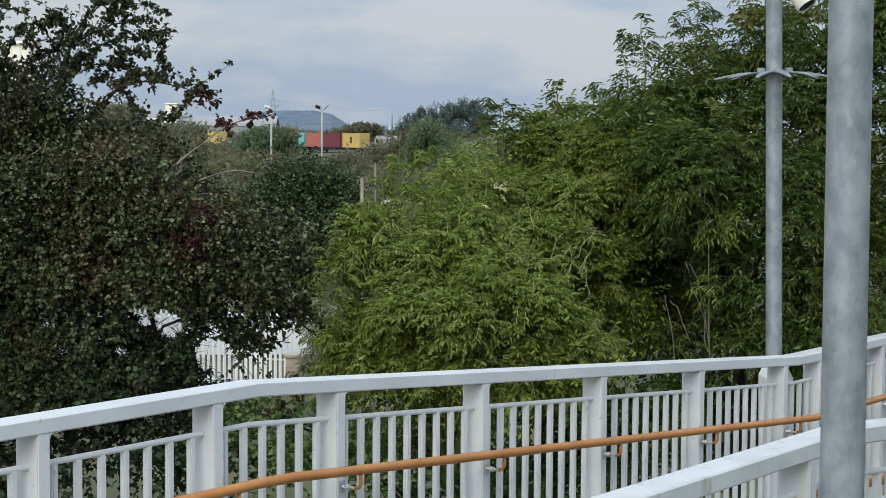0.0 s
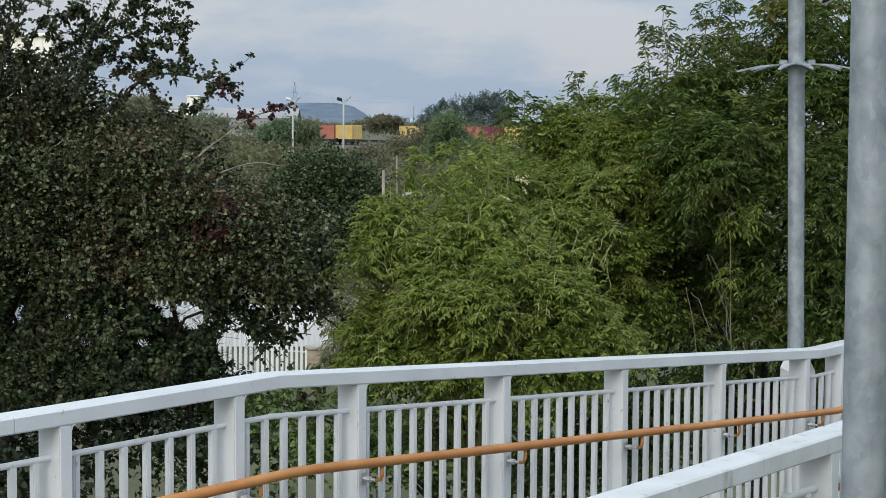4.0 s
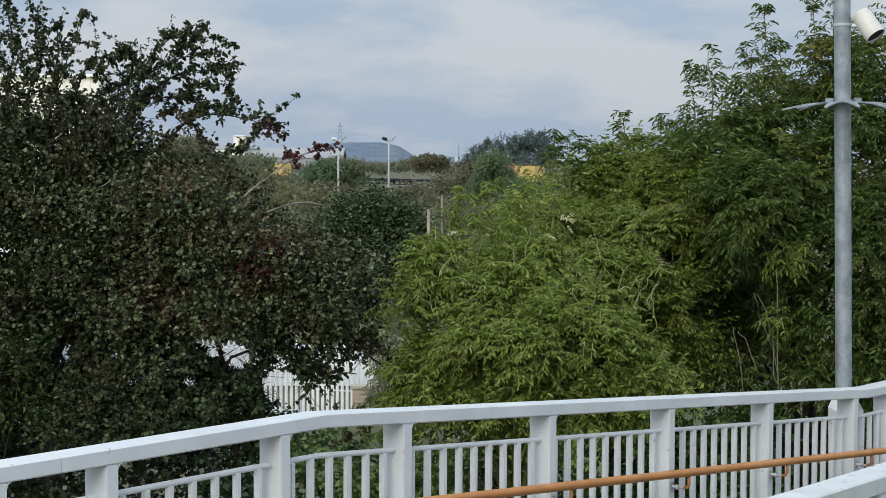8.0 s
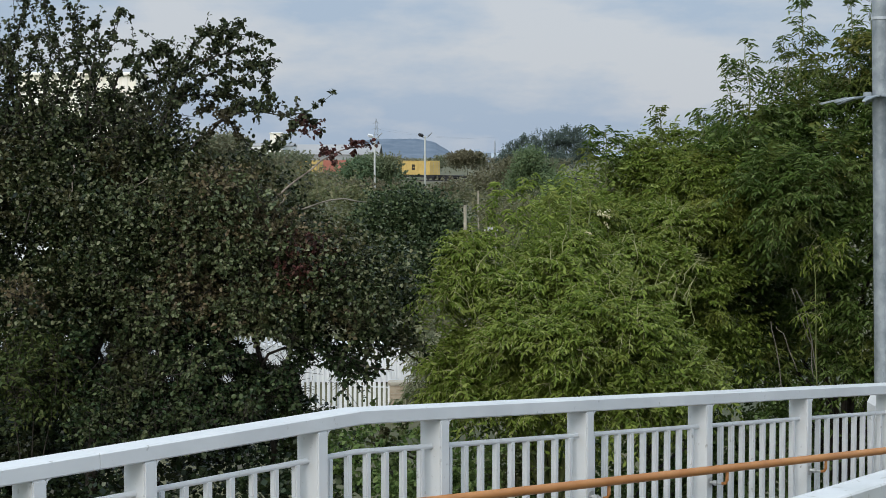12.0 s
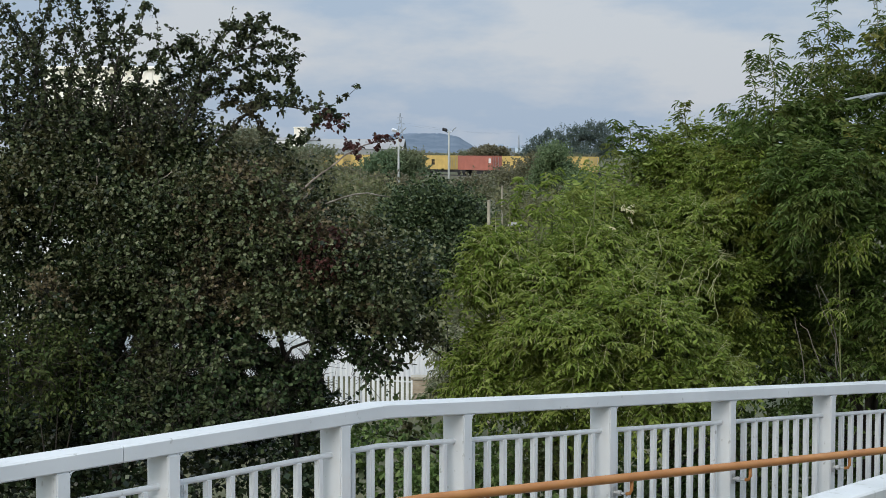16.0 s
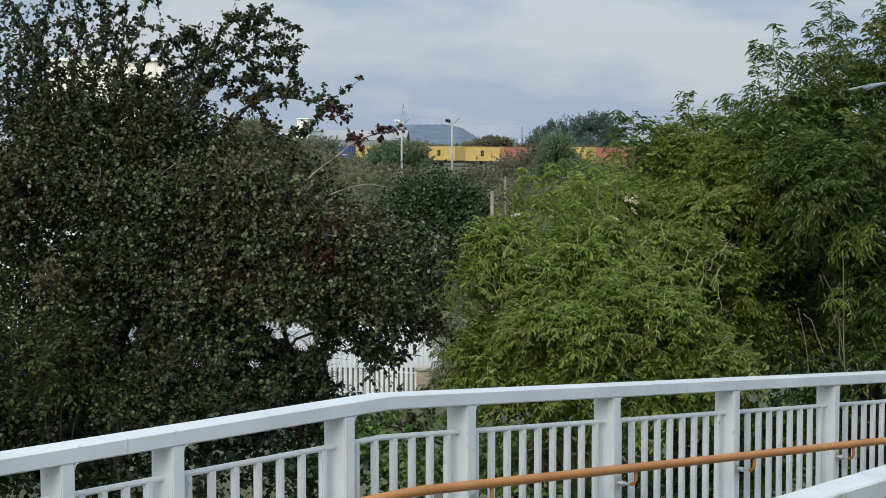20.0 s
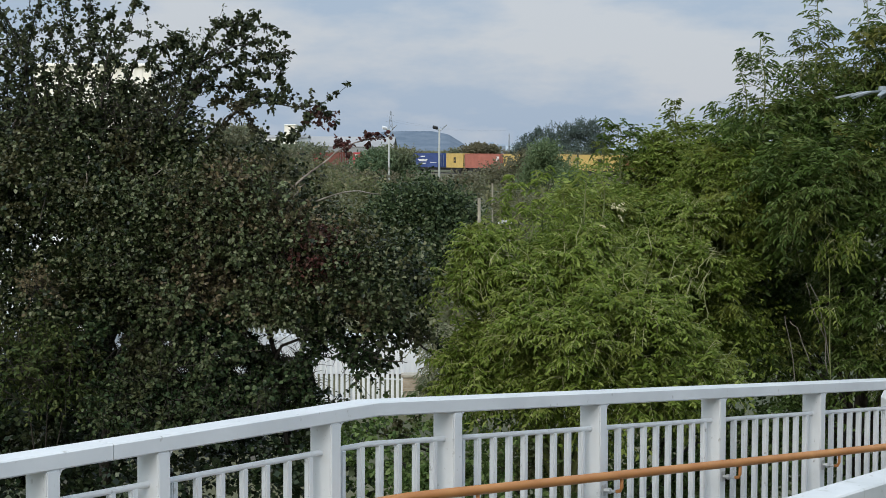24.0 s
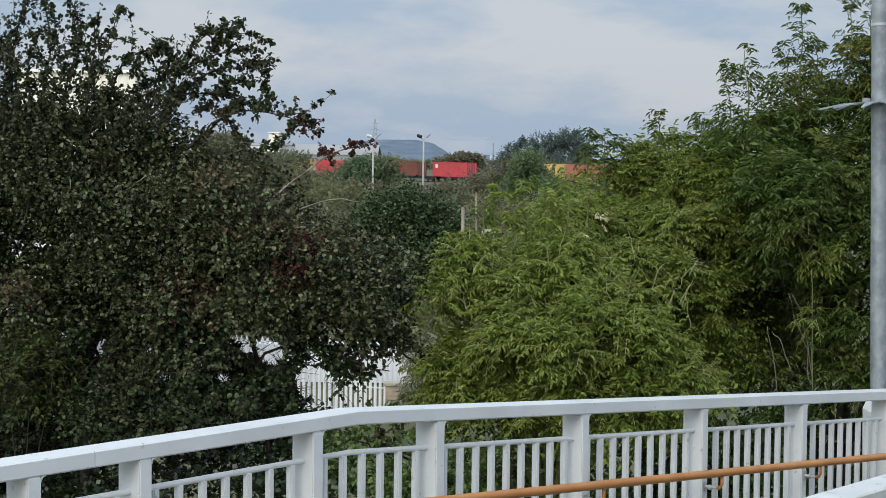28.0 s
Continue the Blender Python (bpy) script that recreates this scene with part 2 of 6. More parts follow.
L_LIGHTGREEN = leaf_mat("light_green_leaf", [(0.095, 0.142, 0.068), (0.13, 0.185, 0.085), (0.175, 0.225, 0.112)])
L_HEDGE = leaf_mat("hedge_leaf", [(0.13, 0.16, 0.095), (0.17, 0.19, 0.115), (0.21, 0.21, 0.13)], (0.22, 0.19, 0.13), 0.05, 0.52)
L_FARDARK = leaf_mat("hazed_dark_leaf", [(0.085, 0.12, 0.11), (0.11, 0.148, 0.13), (0.14, 0.175, 0.14)])
L_ELDER = leaf_mat("elder_leaf", [(0.035, 0.060, 0.018), (0.070, 0.10, 0.028), (0.13, 0.155, 0.052)], (0.13, 0.11, 0.05), 2.0, 0.63)
L_PALE = leaf_mat("pale_glimpse_leaf", [(0.55, 0.50, 0.28), (0.68, 0.62, 0.40), (0.75, 0.69, 0.48)])
L_WILLOW = leaf_mat("grey_green_leaf", [(0.20, 0.23, 0.12), (0.29, 0.31, 0.18), (0.42, 0.41, 0.27)])


# ---- mesh helpers ----
def mesh_ob(name, verts, faces, material, parent=None, label=""):
    me = bpy.data.meshes.new(name)
    me.from_pydata([tuple(v) for v in verts], [], faces)
    me.materials.append(material)
    ob = new(name, me)
    if parent:
        ob.parent = parent
    return tagged(ob, label)


def part(name, bm, material, parent=None, label="", smooth=False):
    """Links a bmesh as one mesh object under a thing or a part."""
    me = bpy.data.meshes.new(name)
    bmesh.ops.recalc_face_normals(bm, faces=bm.faces)
    bm.to_mesh(me)
    bm.free()
    me.materials.append(material)
    if smooth:
        me.shade_smooth()
    ob = new(name, me)
    if parent:
        ob.parent = parent
    return tagged(ob, label)


def box_bm(sx, sy, sz, bevel=0.0, m=None, bm=None):
    """A box of that size round the origin, or placed by m; several can share one bmesh."""
    bm = bm or bmesh.new()
    made = bmesh.ops.create_cube(bm, size=1.0)["verts"]
    bmesh.ops.scale(bm, vec=(sx, sy, sz), verts=made)
    if bevel:
        es = list({e for v in made for e in v.link_edges})
        made = list({v for f in bmesh.ops.bevel(bm, geom=es, offset=bevel, segments=2, affect="EDGES")["faces"] for v in f.verts} | {v for v in made if v.is_valid})
    if m:
        bmesh.ops.transform(bm, matrix=m, verts=made)
    return bm


def tube_bm(points, radii, sides=8, bm=None, cap=True):
    """A round bar along points, with a radius for each."""
    bm = bm or bmesh.new()
    pts = [Vector(p) for p in points]
    rings = []
    for i, p in enumerate(pts):
        d = (pts[min(i + 1, len(pts) - 1)] - pts[max(i - 1, 0)]).normalized()
        side = d.cross(Vector((0, 0, 1))) if abs(d.z) < 0.95 else d.cross(Vector((0, 1, 0)))
        side.normalize()
        up = side.cross(d)
        r = radii[i] if hasattr(radii, "__len__") else radii
        rings.append([bm.verts.new(p + (side * math.cos(a) + up * math.sin(a)) * r) for a in (2 * math.pi * k / sides for k in range(sides))])
    for a, b in zip(rings, rings[1:]):
        for k in range(sides):
            bm.faces.new((a[k], a[(k + 1) % sides], b[(k + 1) % sides], b[k]))
    if cap:
        bm.faces.new(rings[0])
        bm.faces.new(rings[-1])
    return bm


def lathe_bm(profile, sides=24):
    """A turned form from (radius, height) pairs."""
    bm = bmesh.new()
    rings = [[bm.verts.new((r * math.cos(2 * math.pi * k / sides), r * math.sin(2 * math.pi * k / sides), z)) for k in range(sides)] for r, z in profile]
    for a, b in zip(rings, rings[1:]):
        for k in range(sides):
            bm.faces.new((a[k], a[(k + 1) % sides], b[(k + 1) % sides], b[k]))
    bm.faces.new(rings[0])
    bm.faces.new(rings[-1])
    return bm


def empty(name, m=None):
    ob = new(name)
    if m:
        ob.matrix_world = m
    return ob


def arrays_ob(name, verts, faces, material, parent=None, label=""):
    """A mesh from numpy arrays: verts (n, 3) and quads (m, 4)."""
    me = bpy.data.meshes.new(name)
    me.vertices.add(len(verts))
    me.vertices.foreach_set("co", np.ascontiguousarray(verts, dtype=np.float32).ravel())
    k = faces.shape[1]
    me.loops.add(faces.size)
    me.loops.foreach_set("vertex_index", np.ascontiguousarray(faces, dtype=np.int32).ravel())
    me.polygons.add(len(faces))
    me.polygons.foreach_set("loop_start", np.arange(0, faces.size, k, dtype=np.int32))
    me.polygons.foreach_set("loop_total", np.full(len(faces), k, dtype=np.int32))
    me.update(calc_edges=True)
    me.materials.append(material)
    ob = new(name, me)
    if parent:
        ob.parent = parent
    return tagged(ob, label)


def unit(v):
    return v / np.maximum(np.linalg.norm(v, axis=-1, keepdims=True), 1e-9)


def leaves(pos, way, length, width, rng, fold=0.25, droop=0.0, wild=0.7, plain=False):
    """Arrays of folded leaves, or of plain flat ones: each starts at pos and points along way."""
    n = len(pos)
    way = unit(way + np.array([0, 0, -droop]) + 0.0)
    side = unit(np.cross(way, unit(rng.normal(size=(n, 3)) * wild + np.array([0, 0, 1.0]))))
    up = np.cross(side, way)
    length, width = np.broadcast_to(length, n)[:, None], np.broadcast_to(width, n)[:, None]
    if plain:
        v = np.stack([pos, pos + way * length * 0.48 + side * width * 0.58, pos + way * length - up * length * 0.1, pos + way * length * 0.48 - side * width * 0.58], 1).reshape(-1, 3)
        return v, np.arange(n)[:, None] * 4 + np.array([0, 1, 2, 3])
    lift = up * width * fold
    v = np.stack([pos,
                  pos + way * length * 0.3 + side * width * 0.46 + lift, pos + way * length * 0.68 + side * width * 0.36 + lift,
                  pos + way * length - up * length * 0.12,
                  pos + way * length * 0.68 - side * width * 0.36 + lift, pos + way * length * 0.3 - side * width * 0.46 + lift], 1).reshape(-1, 3)
    o = np.arange(n)[:, None] * 6
    f = np.concatenate([o + np.array([0, 1, 2, 3]), o + np.array([0, 3, 4, 5])])
    return v, f


def broad_leaves(pos, way, length, width, rng, fold=0.2, droop=0.0):
    """Arrays of broad, blunt, folded leaves."""
    n = len(pos)
    way = unit(way + np.array([0, 0, -droop]))
    side = unit(np.cross(way, unit(rng.normal(size=(n, 3)) * 0.7 + np.array([0, 0, 1.0]))))
    up = np.cross(side, way)
    length, width = np.broadcast_to(length, n)[:, None], np.broadcast_to(width, n)[:, None]

    def at(u, w, h=1.0):
        return pos + way * length * u + side * width * w + up * width * (abs(w) * 2 * fold * h - 0.25 * u * u)
    v = np.stack([pos, at(0.36, 0.48), at(0.78, 0.40), at(1.0, 0.0), at(0.78, -0.40), at(0.36, -0.48)], 1).reshape(-1, 3)
    o = np.arange(n)[:, None] * 6
    f = np.concatenate([o + np.array([0, 1, 2, 3]), o + np.array([0, 3, 4, 5])])
    return v, f


def rods(a, b, ra, rb):
    """Arrays of thin three-sided twigs from a to b."""
    n = len(a)
    d = unit(b - a)
    s = unit(np.cross(d, np.array([0.31, 0.2, 0.93])))
    u = np.cross(s, d)
    ring = [s * math.cos(k) + u * math.sin(k) for k in (0, 2.094, 4.189)]
    v = np.stack([a + r * ra for r in ring] + [b + r * rb for r in ring], 1).reshape(-1, 3)
    o = np.arange(n)[:, None] * 6
    return v, np.concatenate([o + np.array(q) for q in ([0, 1, 4, 3], [1, 2, 5, 4], [2, 0, 3, 5])])


def inside(blobs, n, rng, shell=0.55, bough=0.0, each=14):
    """Points in ellipsoids, more of them near the skin, shared out by volume and drawn together into boughs; also the outward way there."""
    vol = np.array([r[0] * r[1] * r[2] * (w or 1) for _, r, w in blobs]) ** 0.8
    k = n if not bough else max(1, n // each)
    pick = rng.choice(len(blobs), k, p=vol / vol.sum())
    c, r = np.array([b[0] for b in blobs])[pick], np.array([b[1] for b in blobs])[pick]
    d = unit(rng.normal(size=(k, 3)))
    rad = (shell + (1 - shell) * rng.random(k) ** 0.6)[:, None] * (0.9 + 0.18 * rng.random((k, 1)))
    at, out = c + d * r * rad, unit(d / r)
    if bough:
        own = rng.integers(0, k, n)
        at, out = at[own] + np.clip(rng.normal(size=(n, 3)), -1.7, 1.7) * np.array([bough, bough, bough * 0.62]) * (0.5 + rng.random((k, 1)))[own], out[own]
    return at, out


def clear_of(gaps, at):
    """Which points lie outside the openings, given as (x, z, half width, half height, flare a metre), that run through
    a crown; the flare follows the camera's sight lines.
    """
    free = np.ones(len(at), bool)
    for x, z, w, h, flare in gaps:
        wide = 1.0 + flare * (at[:, 1] - 13.0)
        free &= ((at[:, 0] - x * wide) / w) ** 2 + ((at[:, 2] - EYE[2] + (EYE[2] - z) * wide) / h) ** 2 > 1.0
    return free


def foliage(parent, blobs, sprigs, per, leaf, material, twig_mat, seed, reach=0.2, droop=0.3, shell=0.55, pinnate=False, name="crown", twig=0.003, up=0.35, bough=0.0, each=14, broad=False, plain=False, gaps=()):
    """A crown of sprigs: a twig each, with leaves along it, alternately to both sides."""
    rng = np.random.default_rng(seed)
    at, out = inside(blobs, sprigs, rng, shell, bough, each)
    free = clear_of(gaps, at)
    at, out = at[free], out[free]
    sprigs = len(at)
    way = unit(out * 0.8 + rng.normal(size=(sprigs, 3)) * 0.6 + np.array([0, 0, up]))
    size = reach * (0.6 + 0.8 * rng.random((sprigs, 1)))
    tip = at + way * size - np.array([0, 0, 1.0]) * size * (0.3 if pinnate else 0.05)
    k = (np.arange(per) + 0.6) / per
    pos = (at[:, None] + (tip - at)[:, None] * k[None, :, None]).reshape(-1, 3)
    axis = np.repeat(unit(tip - at), per, 0)
    side = unit(np.cross(axis, np.array([0, 0, 1.0]) + rng.normal(size=axis.shape) * 0.25))
    sign = np.tile(np.where(np.arange(per) % 2 == 0, 1.0, -1.0), sprigs)[:, None]
    if pinnate:
        lw = unit(side * sign + axis * 0.55 + rng.normal(size=axis.shape) * 0.18)
    else:
        lw = unit(side * sign * 0.7 + axis * 0.5 + rng.normal(size=axis.shape) * 0.7)
    free = clear_of(gaps, pos + lw * leaf[0] * 0.5)
    pos, lw = pos[free], lw[free]
    n = len(pos)
    length = leaf[0] * (0.65 + 0.6 * rng.random(n))
    width = length * leaf[1] / leaf[0]
    v, f = broad_leaves(pos, lw, length, width, rng, droop=droop) if broad else leaves(pos, lw, length, width, rng, droop=droop, plain=plain)
    ob = arrays_ob(name, v, f, material, parent)
    if twig:
        tv, tf = rods(at - way * size * 0.4, tip, twig, twig * 0.4)
        tagged(arrays_ob("branchwork", tv, tf, twig_mat, parent), kind="stuff")
    return ob


def limb(parent, points, r0, r1, material, name="limb", sides=7, seed=0):
    """A tapered, slightly crooked branch through points."""
    rnd = random.Random(seed)
    pts = [Vector(p) for p in points]
    fine = []
    for j, (a, b) in enumerate(zip(pts, pts[1:])):
        k = max(3, int((b - a).length / 0.16))
        ta, tb = (b - pts[max(j - 1, 0)]) * 0.5, (pts[min(j + 2, len(pts) - 1)] - a) * 0.5
        bow = [a * (2 * u**3 - 3 * u**2 + 1) + ta * (u**3 - 2 * u**2 + u) + b * (3 * u**2 - 2 * u**3) + tb * (u**3 - u**2) for u in (i / k for i in range(k))]
        fine += [bow[i] + Vector((rnd.gauss(0, 1), rnd.gauss(0, 1), rnd.gauss(0, 0.6))) * min(0.006 + 0.15 * r0, 0.02 + 0.01 * r0) * (1 if i else 0.2) for i in range(k)]
    fine.append(pts[-1])
    rad = [r0 + (r1 - r0) * i / (len(fine) - 1) for i in range(len(fine))]
    return part(name, tube_bm(fine, rad, sides), material, parent, smooth=True)


def bow(points, n):
    """n points along a smooth curve through points, and the way there."""
    p = np.array(points, float)
    step = np.linalg.norm(np.diff(p, axis=0), axis=1)
    at = np.concatenate([[0], np.cumsum(step)])
    u = np.linspace(0, at[-1], n)
    i = np.clip(np.searchsorted(at, u, side="right") - 1, 0, len(p) - 2)
    k = ((u - at[i]) / step[i])[:, None]
    tan = np.gradient(p, at, axis=0)
    h = step[i][:, None]
    c = p[i] * (2 * k**3 - 3 * k**2 + 1) + tan[i] * h * (k**3 - 2 * k**2 + k) + p[i + 1] * (3 * k**2 - 2 * k**3) + tan[i + 1] * h * (k**3 - k**2)
    return c, unit(np.gradient(c, axis=0))


def leafy_boughs(tree, boughs, leaf, material, bark, seed, name, tufts=6, each=5):
    """Boughs with side twigs; leaves stand on the twigs in small tufts. Each bough: (x, z) points, y, thickness, reach of its twigs, twigs a metre."""
    rng = np.random.default_rng(seed)
    lv, tv = [], []
    for j, (line, y, r, spread, many) in enumerate(boughs):
        pts = [(x, y + 0.08 * math.sin(3.1 * i + j), z) for i, (x, z) in enumerate(line)]
        limb(tree, pts, r, max(r * 0.2, 0.0018), bark, seed=seed + j, sides=6)
        long = sum(math.dist(a, b) for a, b in zip(pts, pts[1:]))
        n = max(5, int(long * many * 0.62))
        c, way = bow(pts, n)
        side = unit(rng.normal(size=(n, 3)) * np.array([1, 1, 0.8]))
        out = unit(side + way * 0.55 + np.array([0, 0, 0.12]))
        size = spread * (0.4 + 1.5 * rng.random((n, 1)) ** 1.4)
        curl = (rng.normal(size=(n, 3)) * 0.35 + np.array([0, 0, 0.2])) * size
        bend = [c + out * size * k + curl * k * k for k in (0.0, 0.5, 1.0)]
        tv += [rods(bend[0], bend[1], 0.0030, 0.0022), rods(bend[1], bend[2], 0.0022, 0.0012)]
        k = (np.arange(tufts) + 0.9) / tufts
        knot = (c[:, None] + (out * size)[:, None] * k[None, :, None] + curl[:, None] * (k * k)[None, :, None]).reshape(-1, 3)
        knot = np.repeat(knot + rng.normal(size=knot.shape) * 0.010, each, 0) + rng.normal(size=(len(knot) * each, 3)) * 0.005
        lw = unit(np.repeat(np.repeat(out, tufts, 0), each, 0) * 0.4 + rng.normal(size=knot.shape))
        keep = rng.random(len(knot)) < 0.62
        knot, lw = knot[keep], lw[keep]
        ln = leaf * (0.55 + 0.7 * rng.random(len(knot)))
        lv.append(broad_leaves(knot, lw, ln, ln * 0.8, rng, droop=0.15))
    for label, rows, m in ((name, lv, material), ("branchwork", tv, bark)):
        off = np.cumsum([0] + [len(v) for v, _ in rows])
        tagged(arrays_ob(label, np.concatenate([v for v, _ in rows]), np.concatenate([f + o for (_, f), o in zip(rows, off)]), m, tree), kind="stuff")


def fronds(parent, blobs, clumps, leaf, material, stalk, seed, name="leaf_spray", spread=0.15, length=0.26, rosettes=8, per=5, pairs=5, gaps=(), front=0.8, droop=0.55, wild=0.22, sagging=0.25, thick=1.0):
    """Feathery leaves as ash bears them: rosettes of arching stalks at the tips of each clump, with leaflets in even pairs that hang like a comb."""
    rng = np.random.default_rng(seed)
    size = np.array([(r[0] * r[2] + 0.4 * r[1] * r[2]) * (w or 1) for _, r, w in blobs])
    pick = rng.choice(len(blobs), clumps, p=size / size.sum())
    c, r = np.array([b[0] for b in blobs])[pick], np.array([b[1] for b in blobs])[pick]
    d = unit(rng.normal(size=(clumps, 3)) * np.array([1.0, 0.8, 1.0]) + np.array([0, -front, 0.25]))
    mid = c + d * r * (0.85 + 0.3 * rng.random((clumps, 1)))
    big = spread * (0.6 + 0.8 * rng.random((clumps, 1)))
    n = clumps * rosettes
    own = np.repeat(np.arange(clumps), rosettes)
    e = unit(rng.normal(size=(n, 3)) + d[own] * 0.6 + np.array([0, -0.3, 0.5]))
    tip = mid[own] + e * big[own] * np.array([1.0, 1.0, 0.75]) * (0.6 + 0.5 * rng.random((n, 1)))
    tip, e, own = (q[clear_of(gaps, tip)] for q in (tip, e, own))
    n = len(tip) * per
    base, e2 = np.repeat(tip, per, 0), np.repeat(e, per, 0)
    way = unit(e2 * 0.7 + unit(rng.normal(size=(n, 3)) * np.array([1, 1, 0.35])) * 0.9 + np.array([0, 0, 0.30]))
    ln = length * (0.6 + 0.6 * rng.random((n, 1)))
    sag = ln * (sagging + 0.55 * rng.random((n, 1)))
    down = np.array([0, 0, -1.0])
    bend = [base + way * ln * k + down * sag * k * k for k in (0.0, 0.5, 1.0)]
    tv = [rods(a, b, thick * (0.0026 - 0.0008 * i), thick * (0.0018 - 0.0008 * i)) for i, (a, b) in enumerate(zip(bend, bend[1:]))]
    k = np.repeat(0.22 + 0.72 * (np.arange(pairs) + 0.5) / pairs, 2)
    sign = np.tile([1.0, -1.0], pairs)
    k, sign = np.append(k, 1.0), np.append(sign, 0.0)
    m = len(k)
    pos = base[:, None] + way[:, None] * ln[:, None] * k[None, :, None] + down * sag[:, None] * (k * k)[None, :, None]
    axis = unit(way[:, None] * ln[:, None] + down * 2 * sag[:, None] * k[None, :, None])
    side = unit(np.cross(axis, np.array([0, 0, 1.0]) + 0.001))
    lw = unit(side * sign[None, :, None] + axis * (0.55 + 0.6 * (sign == 0))[None, :, None] + rng.normal(size=axis.shape) * 0.13)
    pos, lw = pos.reshape(-1, 3), lw.reshape(-1, 3)
    keep = clear_of(gaps, pos) & (rng.random(len(pos)) < 0.95)
    pos, lw = pos[keep], lw[keep]
    ll = leaf[0] * (0.7 + 0.5 * rng.random(len(pos)))
    v, f = leaves(pos, lw, ll, ll * leaf[1] / leaf[0], rng, droop=droop, wild=wild)
    tagged(arrays_ob(name, v, f, material, parent), kind="stuff")
    off = np.cumsum([0] + [len(q) for q, _ in tv])
    tagged(arrays_ob("leaf_stalk", np.concatenate([q for q, _ in tv]), np.concatenate([q + o for (_, q), o in zip(tv, off)]), stalk, parent), kind="stuff")


# ---- the ramp: a straight run, level landing, then 1 in 12.7 down, then level again ----
AX, AY = Vector((0.6473, 0.7622, 0)), Vector((0.7622, -0.6473, 0))  # along the ramp; across it, towards the camera
P0 = Vector((0.160, 8.502, 0))


def on_ramp(a, off, z):
    return P0 + AX * a + AY * off + Vector((0, 0, z))


RAMP_TURN = Matrix(((AX.x, -AY.x, 0, 0), (AX.y, -AY.y, 0, 0), (0, 0, 1, 0), (0, 0, 0, 1)))


def level(a, start, high, end=5.0):
    """Height along the ramp: flat, sloping from a = start to a = end, flat."""
    return high - 0.0775 * (min(max(a, start), end) - start)


def sweep(pts, section, name, material, parent, label=""):
    """A bar of the given (across, up) section along (a, z) points, at constant section."""
    bm = bmesh.new()
    rings = [[bm.verts.new(on_ramp(a, o, z + h)) for o, h in section] for a, z in pts]
    k = len(section)
    for r, s in zip(rings, rings[1:]):
        for i in range(k):
            bm.faces.new((r[i], r[(i + 1) % k], s[(i + 1) % k], s[i]))
    bm.faces.new(rings[0])
    bm.faces.new(rings[-1])
    return part(name, bm, material, parent, label)


def rounded(o0, o1, h0, h1, r):
    return [(o0 + r, h0), (o1 - r, h0), (o1, h0 + r), (o1, h1 - r), (o1 - r, h1), (o0 + r, h1), (o0, h1 - r), (o0, h0 + r)]


def round_section(o, r, k=12):
    return [(o + r * math.cos(2 * math.pi * i / k), r * math.sin(2 * math.pi * i / k)) for i in range(k)]


def weld_corner(a, face, z, material, parent):
    """The small rounded gusset where a post's front edge meets the top rail."""
    bm = bmesh.new()
    r = 0.022
    prof = [(0.0, 0.0), (r, 0.0), (r * 0.45, -r * 0.13), (r * 0.13, -r * 0.45), (0.0, -r)]
    rows = [[bm.verts.new(on_ramp(a + u, face - o, z + h)) for u, h in prof] for o in (0.003, 0.06)]
    for i in range(5):
        bm.faces.new((rows[0][i], rows[0][(i + 1) % 5], rows[1][(i + 1) % 5], rows[1][i]))
    bm.faces.new(rows[0])
    bm.faces.new(rows[1])
    return part("gusset", bm, material, parent)


